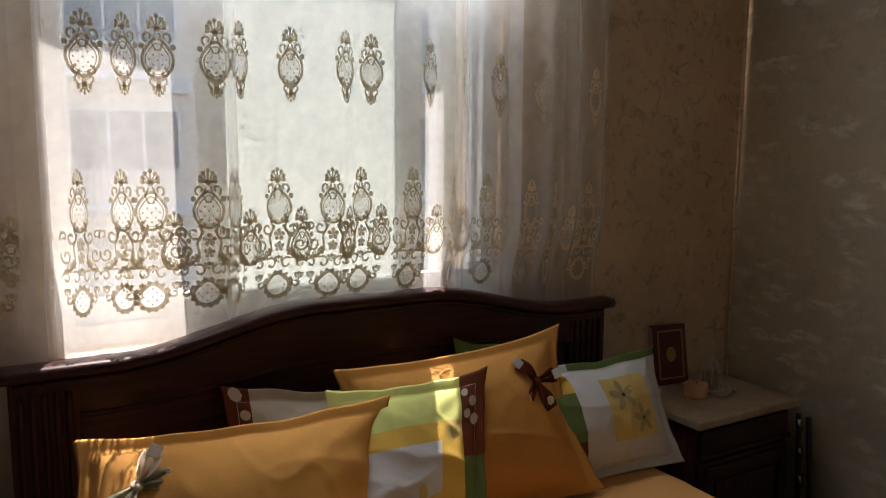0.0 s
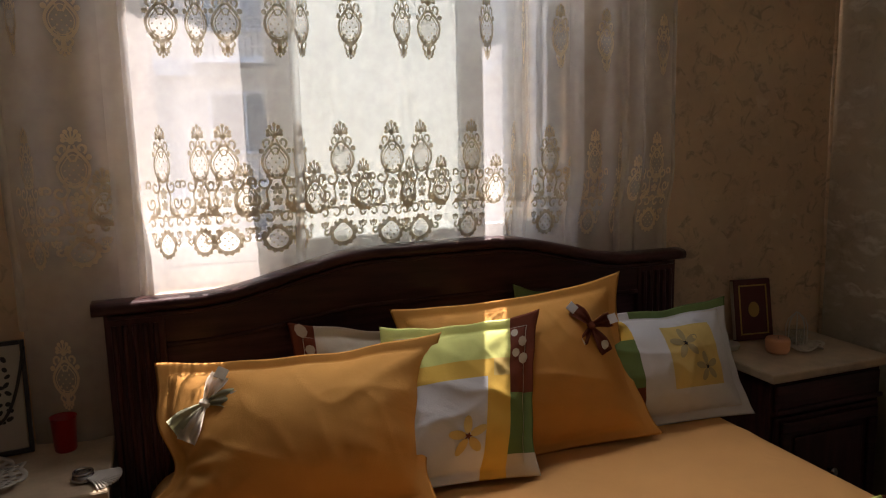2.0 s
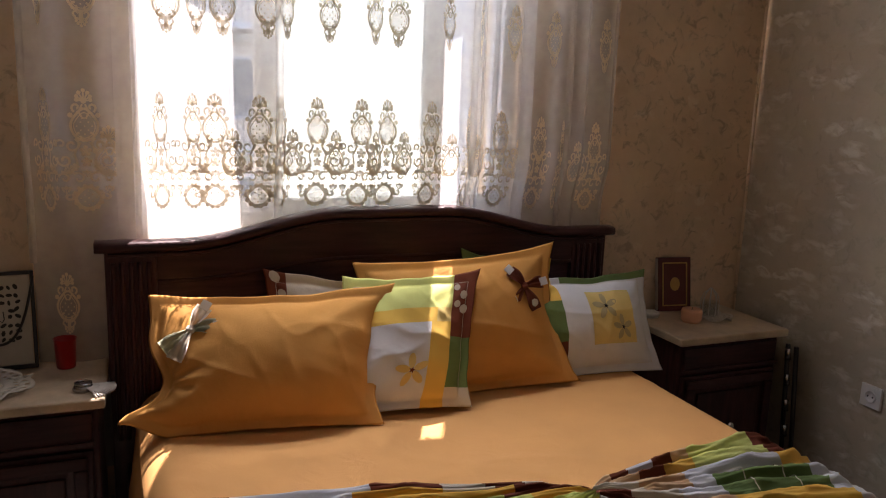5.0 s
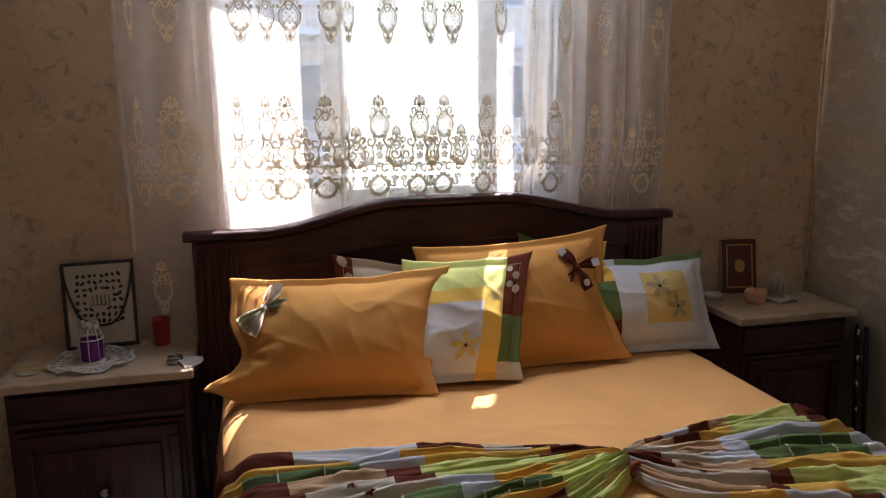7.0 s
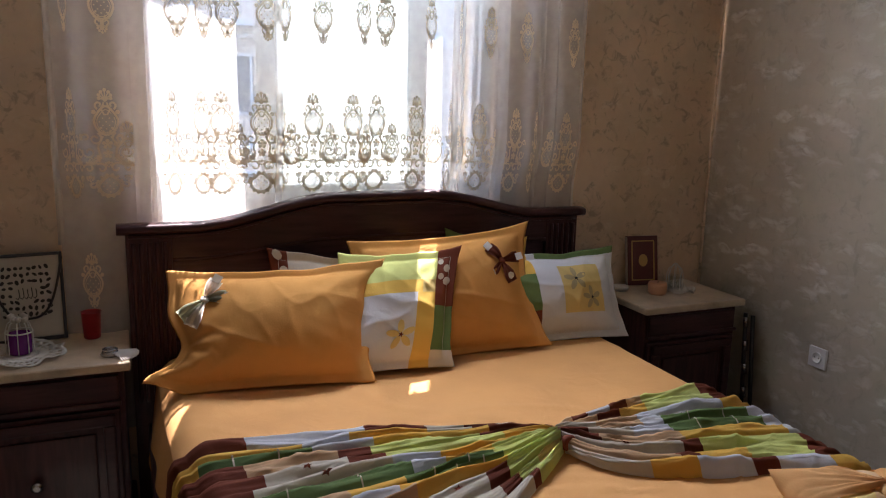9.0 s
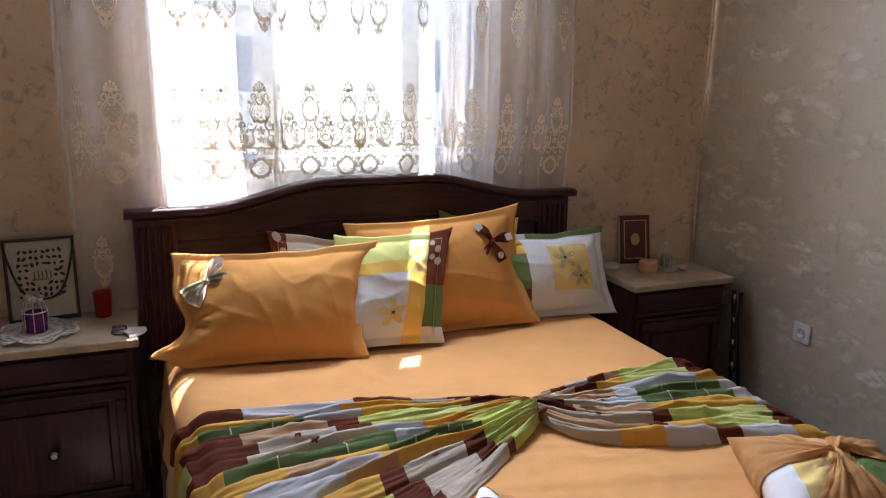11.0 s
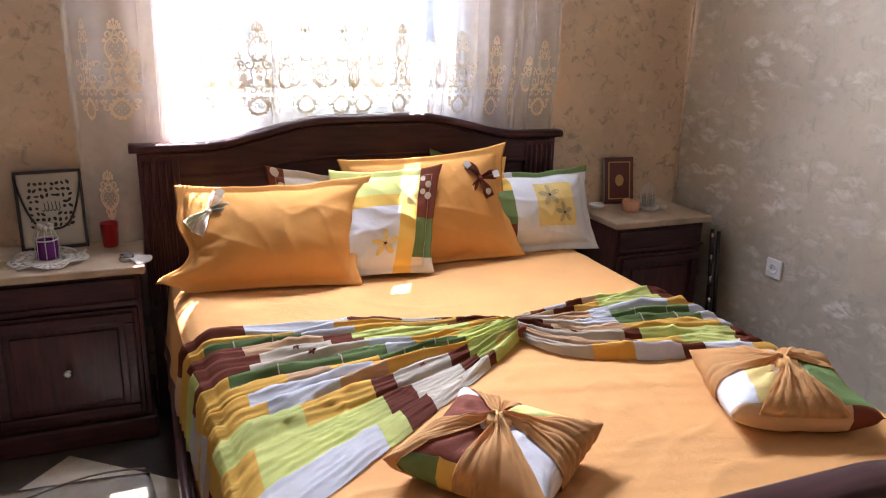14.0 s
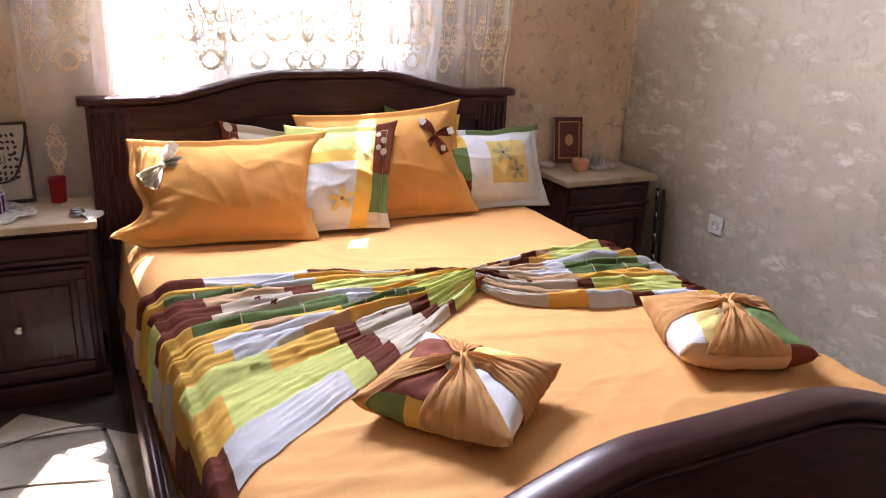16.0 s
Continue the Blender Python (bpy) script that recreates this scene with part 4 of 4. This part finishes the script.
for i in range(21):
    q = i / 20 * 2 - 1
    cord.append((0.106 * q, -0.016 - 0.004 * (1 - q * q), 0.075 + 0.19 * abs(q) ** 3.2))
part("cord", tube(cord, 0.004, 6), BLACK, plq, "dark cord draped over the frame")

# red cup
cup = thing("cup", "small red plastic cup on the marble top", "cup", at=pose(-0.955, 0.035, NT))
part("bowl", lathe([(0.024, 0), (0.026, 0.004), (0.030, 0.085), (0.032, 0.088), (0.029, 0.086), (0.024, 0.012), (0.001, 0.010)], 28), RED, cup)

# little cage lantern with purple glass
lan = thing("candle_holder", "small white bird-cage candle holder with purple glass", "candle holder", at=pose(-1.15, -0.075, NT + 0.006) @ Matrix.Diagonal((1.2, 1.2, 1.2, 1)))
part("glass", lathe([(0.026, 0), (0.028, 0.003), (0.028, 0.05), (0.026, 0.052), (0.0255, 0.006), (0.001, 0.005)], 24), PURPLE, lan)
for k in range(8):
    a = k * math.pi / 4
    part("wire", tube([(0.031 * math.cos(a), 0.031 * math.sin(a), 0), (0.031 * math.cos(a), 0.031 * math.sin(a), 0.055), (0.024 * math.cos(a), 0.024 * math.sin(a), 0.078), (0.003 * math.cos(a), 0.003 * math.sin(a), 0.092)], 0.0014, 5), WHITE_PL, lan)
part("roof_ring", tube([(0.031 * math.cos(i * 0.2618), 0.031 * math.sin(i * 0.2618), 0.055) for i in range(25)], 0.002, 5), WHITE_PL, lan)
for k in range(10):
    a = k * 2.4
    bm = bmesh.new()
    bmesh.ops.create_icosphere(bm, subdivisions=1, radius=0.009)
    part("flower_bud", bm, IVORY, lan, m=Matrix.Translation((0.016 * math.cos(a), 0.016 * math.sin(a), 0.084 + 0.0025 * (k % 5))), smooth=True)

# beaded key ring with tassel
tas = thing("tassel_charm", "dark metal charm with a white tassel", "charm", at=pose(-0.90, -0.17, NT))
part("charm", lathe([(0.024, 0), (0.028, 0.006), (0.022, 0.016), (0.008, 0.02)], 20), METAL, tas)
part("ring", tube([(0.02 * math.cos(i * 0.2618), 0.02 * math.sin(i * 0.2618), 0.02) for i in range(25)], 0.003, 6), METAL, tas)
for k in range(16):
    a = radians(-62 + 5.5 * k)
    part("thread", tube([(0.02 * math.cos(a), 0.02 * math.sin(a), 0.012), (0.055 * math.cos(a), 0.05 * math.sin(a), 0.008), (0.082 * math.cos(a * 1.05), 0.08 * math.sin(a * 1.05), 0.003)], 0.0024, 4), CROCHET, tas)

# dark mat and white tag
run = thing("place_mat", "small dark woven mat on the marble top", "mat", at=pose(-1.30, -0.10, NT, 0, 0, 14))
part("weave", box(-0.06, 0.12, -0.03, 0.03, 0.0, 0.003, 0.001), GREY, run)
tag = thing("tag", "small white oval tag on the marble top", "tag", at=pose(-1.31, -0.16, NT))
part("disc", lathe([(0.02, 0), (0.022, 0.002), (0.02, 0.004)], 20), IVORY, tag, m=pose(0, 0, 0.001) @ Matrix.Diagonal((1.4, 0.8, 1, 1)))

# standing book
book = thing("book", "maroon book with gold border and oval, standing on edge", "book", at=pose(1.245, 0.085, NT + 0.002, -10, 0, -8))
part("cover", box(-0.072, 0.072, -0.014, 0.014, 0, 0.215, 0.003), COVER, book)
part("page_block", box(-0.0725, -0.069, -0.010, 0.010, 0.004, 0.211), IVORY, book)
g = box(-0.055, -0.050, -0.0158, -0.014, 0.02, 0.195)
box(0.05, 0.055, -0.0158, -0.014, 0.02, 0.195, bm=g)
box(-0.05, 0.05, -0.0158, -0.014, 0.19, 0.195, bm=g)
box(-0.05, 0.05, -0.0158, -0.014, 0.02, 0.025, bm=g)
part("gold_border", g, GOLD, book)
oval = flat_shape([(0.021 * math.cos(i * 0.2618), 0.108 + 0.027 * math.sin(i * 0.2618)) for i in range(24)], 0.002)
part("gold_oval", oval, GOLD, book, m=Matrix.Translation((0, -0.0145, 0)))

candle = thing("candle", "short round peach wax candle", "candle", at=pose(1.215, -0.06, NT))
part("wax", lathe([(0.034, 0), (0.039, 0.01), (0.04, 0.04), (0.036, 0.05), (0.012, 0.047)], 26), WAX, candle)
part("wick", tube([(0, 0, 0.046), (0.001, 0, 0.056)], 0.0012, 5), BLACK, candle)

cage = thing("candle_holder", "small white bird-cage candle holder with clear glass", "candle holder", at=pose(1.335, -0.02, NT + 0.006) @ Matrix.Diagonal((1.1, 1.1, 1.1, 1)))
part("glass", lathe([(0.026, 0), (0.028, 0.003), (0.028, 0.05), (0.026, 0.052), (0.0255, 0.006), (0.001, 0.005)], 24), GLASS, cage)
for k in range(8):
    a = k * math.pi / 4
    part("wire", tube([(0.031 * math.cos(a), 0.031 * math.sin(a), 0), (0.031 * math.cos(a), 0.031 * math.sin(a), 0.055), (0.024 * math.cos(a), 0.024 * math.sin(a), 0.078), (0.003 * math.cos(a), 0.003 * math.sin(a), 0.1)], 0.0014, 5), WHITE_PL, cage)
dish = thing("soap_dish", "small white dish on the nightstand", "dish", at=pose(1.10, 0.04, NT))
part("bowl", lathe([(0.03, 0), (0.036, 0.014), (0.034, 0.02), (0.03, 0.016), (0.002, 0.014)], 24), WHITE_PL, dish)

# wall socket
soc = thing("wall_socket", "white single wall socket on the pearly wall", "socket", at=pose(WX - 0.001, -0.557, 0.49))
part("plate", box(-0.01, 0.0, -0.04, 0.04, -0.04, 0.04, 0.003), WHITE_PL, soc)
part("inset", lathe([(0.022, 0.0), (0.022, 0.004), (0.019, 0.004), (0.018, 0.001), (0.001, 0.001)], 24), WHITE_PL, soc, m=pose(-0.01, 0, 0, 0, -90, 0))
for s in (-1, 1):
    part("pin_hole", lathe([(0.003, 0), (0.003, 0.0015)], 10), BLACK, soc, m=pose(-0.0105, s * 0.0095, 0, 0, -90, 0))

# folded chrome stand between the nightstand and the wall
fold = thing("folding_stand", "folded chrome tube stand beside the nightstand", "stand", at=pose(1.555, -0.24, 0))
for k in range(2):
    part("tube", tube([(0.0, -0.02 - 0.05 * k, 0), (0.0, 0.02 - 0.04 * k, 0.58)], 0.009, 8), BLACK, fold)
for k in range(4):
    part("chrome_sleeve", tube([(-0.003, -0.016 + 0.009 * k, 0.22 + 0.1 * k), (-0.003, -0.013 + 0.009 * k, 0.265 + 0.1 * k)], 0.012, 10), METAL, fold)

# ---- curtain ----
curtain = thing("curtain", "sheer white voile curtain with gold embroidered medallions", "curtain")
CX0, CX1, CTOP, CLOW = -1.03, 0.86, 2.62, 0.30


def fold_y(x, z):
    """Depth of the hanging cloth: soft gathers that open out towards the hem."""
    k = 0.55 + 0.45 * smoothstep(2.4, 1.2, z)
    f = 0.020 * math.sin(x * 17 + 1.6 * math.sin(x * 5.3)) + 0.006 * math.sin(x * 41 + 2.0 * math.sin(x * 9.1 + 0.7))
    f += 0.008 * noise.noise(Vector((x * 8, z * 1.2, 3.3)))
    return 0.090 + 0.9 * k * f * (0.75 + 0.5 * smoothstep(1.1, 1.4, z)) - 0.042 * smoothstep(1.09, 1.28, z)


def on_cloth(x, z, proud=0.0):
    return Vector((x, min(fold_y(x, z), WY - 0.012) - proud, z))


def cloth_place(u, v):
    x = CX0 + (CX1 - CX0) * u
    z = CLOW + (CTOP - CLOW) * v
    slant = 0.02 * noise.noise(Vector((x * 6, 0, 8))) * (1 - v)
    return on_cloth(x + slant, z)


part("voile", grid(420, 46, cloth_place), SHEER, curtain)
# a few narrow folds where the cloth doubles up
for x, w in ((-1.015, 0.02), (-0.765, 0.05), (-0.735, 0.02), (-0.335, 0.025), (0.31, 0.03), (0.345, 0.015), (0.50, 0.05), (0.655, 0.02), (0.72, 0.012), (0.845, 0.02)):
    part("folded_pleat", grid(6, 30, lambda u, v, x=x, w=w: on_cloth(x + w * (u - 0.5) + 0.03 * (x + 0.1) * (1 - v) * 0.5, 0.95 + (CTOP - 0.95) * v, 0.006 + 0.006 * math.sin(math.pi * u))), SHEER, curtain)


def ribbon(path, w):
    """A flat embroidered cord in the plane of the cloth, as quads in (x, z)."""
    out = []
    for (x0, z0), (x1, z1) in zip(path, path[1:]):
        d = math.hypot(x1 - x0, z1 - z0) or 1e-6
        nx, nz = -(z1 - z0) / d * w, (x1 - x0) / d * w
        out.append(((x0 - nx, z0 - nz), (x1 - nx, z1 - nz), (x1 + nx, z1 + nz), (x0 + nx, z0 + nz)))
    return out


def disc(x, z, r, n=8):
    return [tuple((x + r * math.cos(2 * math.pi * i / n), z + r * math.sin(2 * math.pi * i / n)) for i in range(n))]


def spiral(x, z, r0, a0, turns, flip=1, n=16):
    return [(x + flip * r0 * (1 - 0.75 * i / n) * math.cos(a0 + turns * 2 * math.pi * i / n), z + r0 * (1 - 0.75 * i / n) * math.sin(a0 + turns * 2 * math.pi * i / n)) for i in range(n + 1)]


def plume(x, z, size, up=1):
    """A small leafy palmette: rounded leaflets in a fan on a short stem."""
    out = []
    for k in range(-3, 4):
        a = math.pi / 2 + k * 0.46
        d = size * (0.95 - 0.12 * abs(k))
        tip = (x + d * math.cos(a), z + up * d * math.sin(a))
        out += disc(*tip, size * 0.19, 7)
        out += ribbon([(x, z), tip], size * 0.07)
    out += disc(x, z, size * 0.24)
    return out


def bulb(x, z, w, h):
    """Drop-shaped outline of a medallion."""
    pts = []
    for i in range(29):
        a = 2 * math.pi * i / 28
        pts.append((x + w * math.sin(a) * (1 - 0.35 * smoothstep(0, 1, math.cos(a))), z + h * math.cos(a)))
    return pts


def medallion(tail):
    """Embroidered medallion in unit size: thread pieces and net pieces. Height about 0.17 m, width 0.085 m."""
    th, net = [], []
    th += plume(0, 0.060, 0.031)
    th += ribbon(bulb(0, -0.004, 0.036, 0.044), 0.0036)
    th += ribbon(bulb(0, -0.006, 0.028, 0.035), 0.0014)
    for f in (-1, 1):
        th += ribbon(spiral(f * 0.020, 0.043, 0.013, -1.2, 0.9, f), 0.0032)
        th += ribbon(spiral(f * 0.014, -0.038, 0.012, 1.6, -0.9, f), 0.0032)
        th += ribbon([(f * 0.004, 0.052), (f * 0.013, 0.030), (f * 0.004, 0.012)], 0.0026)
        th += disc(f * 0.036, 0.022, 0.0073)
    for i in range(-2, 3):
        for j in range(-2, 3):
            if (i + j) % 2 == 0 and i * i + j * j < 7:
                th += disc(i * 0.010, -0.008 + j * 0.011, 0.0026, 6)
    net.append(tuple(bulb(0, -0.004, 0.036, 0.043)[:-1]))
    if tail:
        th += plume(0, -0.066, 0.022, -1)
        th += ribbon([(0, -0.05), (0, -0.08)], 0.0058)
        for f in (-1, 1):
            th += ribbon(spiral(f * 0.012, -0.055, 0.010, -1.5, 0.8, f), 0.0029)
    return th, net


def blossom(x, z, r):
    out = disc(x, z, r * 0.35, 6)
    for i in range(5):
        out += disc(x + r * 0.62 * math.cos(i * 1.2566 + 0.3), z + r * 0.62 * math.sin(i * 1.2566 + 0.3), r * 0.36, 7)
    return out


def vine():
    """Scrolling stems and blossoms that link the lower medallions down to the round ones."""
    th, net = [], []
    for f in (-1, 1):
        th += ribbon(spiral(f * 0.034, -0.058, 0.020, 2.0, 1.15, f), 0.0032)
        th += ribbon(spiral(f * 0.054, -0.100, 0.020, 0.4, -1.15, f), 0.0032)
        th += ribbon(spiral(f * 0.062, -0.055, 0.014, -0.6, 1.0, f), 0.0032)
        th += ribbon([(f * 0.012, -0.050), (f * 0.028, -0.082), (f * 0.022, -0.112), (f * 0.040, -0.138), (f * 0.066, -0.132)], 0.0032)
        th += plume(f * 0.047, -0.134, 0.015)
        th += blossom(f * 0.030, -0.120, 0.013)
        th += ribbon(spiral(f * 0.022, -0.152, 0.018, 0.8, 0.9, f), 0.0032)
        th += plume(f * 0.056, -0.178, 0.017, -1)
        th += ribbon(spiral(f * 0.058, -0.152, 0.016, 0.2, 1.0, f), 0.0032)
        th += ribbon(spiral(f * 0.050, -0.205, 0.013, 2.4, 1.0, f), 0.0040)
    th += blossom(0, -0.075, 0.017)
    th += blossom(0, -0.106, 0.015)
    th += plume(0, -0.132, 0.016, -1)
    th += ribbon(bulb(0, -0.210, 0.034, 0.033), 0.0056)
    for i in range(-2, 3):
        for j in range(-2, 3):
            if (i + j) % 2 == 0 and i * i + j * j < 7:
                th += disc(i * 0.010, -0.211 + j * 0.010, 0.0026, 6)
    for i in range(14):
        th += disc(0.038 * math.cos(i * 0.4488), -0.210 + 0.037 * math.sin(i * 0.4488), 0.0055, 6)
    net.append(tuple(bulb(0, -0.210, 0.033, 0.032)[:-1]))
    return th, net


def stitch(pieces, cx, cz, squeeze, proud, scale=1.0):
    bm = bmesh.new()
    for poly in pieces:
        vs = []
        for x, z in poly:
            vs.append(bm.verts.new(on_cloth(cx + x * squeeze * scale, cz + z * scale, proud)))
        bm.faces.new(vs)
    return bm


def motif(name, shape, cx, cz, squeeze, scale=1.0):
    th, net = shape
    m = part(name, stitch(th, cx, cz, squeeze, 0.0035, scale), LACE, curtain, "gold embroidered motif")
    part("net_ground", stitch(net, cx, cz, squeeze, 0.0015, scale), LACE_NET, m)


UPPER = [(-0.975, 0.3), (-0.869, 0.95), (-0.75, 0.25), (-0.651, 1.0), (-0.57, 0.68), (-0.498, 0.95), (-0.37, 0.97), (-0.313, 0.55), (-0.178, 0.78), (-0.041, 0.72), (0.045, 0.9), (0.205, 0.52), (0.337, 0.17), (0.454, 0.6), (0.595, 0.72), (0.666, 0.15), (0.806, 0.65)]
LOWER = [(-0.974, 0.35), (-0.874, 0.95), (-0.755, 0.3), (-0.676, 0.5), (-0.586, 0.62), (-0.525, 0.95), (-0.397, 0.95), (-0.335, 0.45), (-0.213, 0.87), (-0.082, 0.78), (0.012, 0.9), (0.157, 0.62), (0.298, 0.3), (0.422, 0.65), (0.563, 0.5), (0.651, 0.16), (0.786, 0.7)]
MIDDLE = [(-0.814, 1.0), (-0.475, 0.85), (-0.297, 0.85), (-0.158, 0.65), (-0.035, 0.6), (0.072, 0.7), (0.228, 0.85), (0.335, 0.75), (0.49, 0.6), (0.71, 0.8)]


def droop(x):
    """The rows of the pattern sag a little where the cloth hangs over the wall."""
    return -0.045 * smoothstep(0.1, 0.8, x)


MED, TAILED, VINE = medallion(False), medallion(True), vine()
for x, s in UPPER:
    motif("medallion", TAILED, x, 1.70 + droop(x), s)
    motif("medallion", TAILED, x, 2.22 + droop(x), s)
for x, s in LOWER:
    motif("medallion", MED, x, 1.352 + 1.2 * droop(x), s)
    motif("vine", VINE, x, 1.350 + 0.6 * droop(x), min(1.0, s * 1.1))
for x, s in MIDDLE:
    motif("medallion", MED, x, 1.252 + 0.5 * droop(x), s)
motif("medallion", TAILED, -0.944, 0.827, 0.8)

# ---- outside ----
ground = part("ground", box(-200, 200, OUT + 1, 400, -10.2, -10), STREET)
tagged(ground, "grey street far below the window", "street", kind="structure")
house = thing("apartment_building", "pale peach apartment building with balconies across the street", "building")
HY = 18.0
part("wall", box(-22, 22, HY, HY + 10, -10, 22), FACADE, house)
part("roof", box(-22.3, 22.3, HY - 0.3, HY + 10.3, 22, 22.4), FACADE_W, house)
for fl in range(-3, 7):
    z = fl * 3.0
    part("floor_band", box(-22, 22, HY - 0.12, HY, z - 0.25, z + 0.15), FACADE_W, house)
    for k in range(-5, 6):
        x = k * 4.0 + 0.7
        wd = part("window", box(x, x + 2.4, HY - 0.03, HY, z + 0.9, z + 2.3), WINDARK, house)
        f = box(x - 0.08, x, HY - 0.08, HY, z + 0.82, z + 2.38)
        box(x + 2.4, x + 2.48, HY - 0.08, HY, z + 0.82, z + 2.38, bm=f)
        box(x, x + 2.4, HY - 0.08, HY, z + 2.3, z + 2.38, bm=f)
        box(x, x + 2.4, HY - 0.08, HY, z + 0.82, z + 0.9, bm=f)
        box(x + 0.78, x + 0.84, HY - 0.08, HY, z + 0.9, z + 2.3, bm=f)
        box(x + 1.56, x + 1.62, HY - 0.08, HY, z + 0.9, z + 2.3, bm=f)
        part("frame", f, FACADE_W, wd)
        if k % 2 == 0:
            bal = part("balcony", box(x - 0.4, x + 1.9, HY - 0.9, HY, z + 0.0, z + 0.15), FACADE_W, house)
            r = box(x - 0.4, x + 1.9, HY - 0.9, HY - 0.86, z + 1.0, z + 1.05)
            for i in range(16):
                box(x - 0.4 + 0.15 * i, x - 0.37 + 0.15 * i, HY - 0.89, HY - 0.87, z + 0.15, z + 1.0, bm=r)
            part("railing", r, RAIL_M, bal)
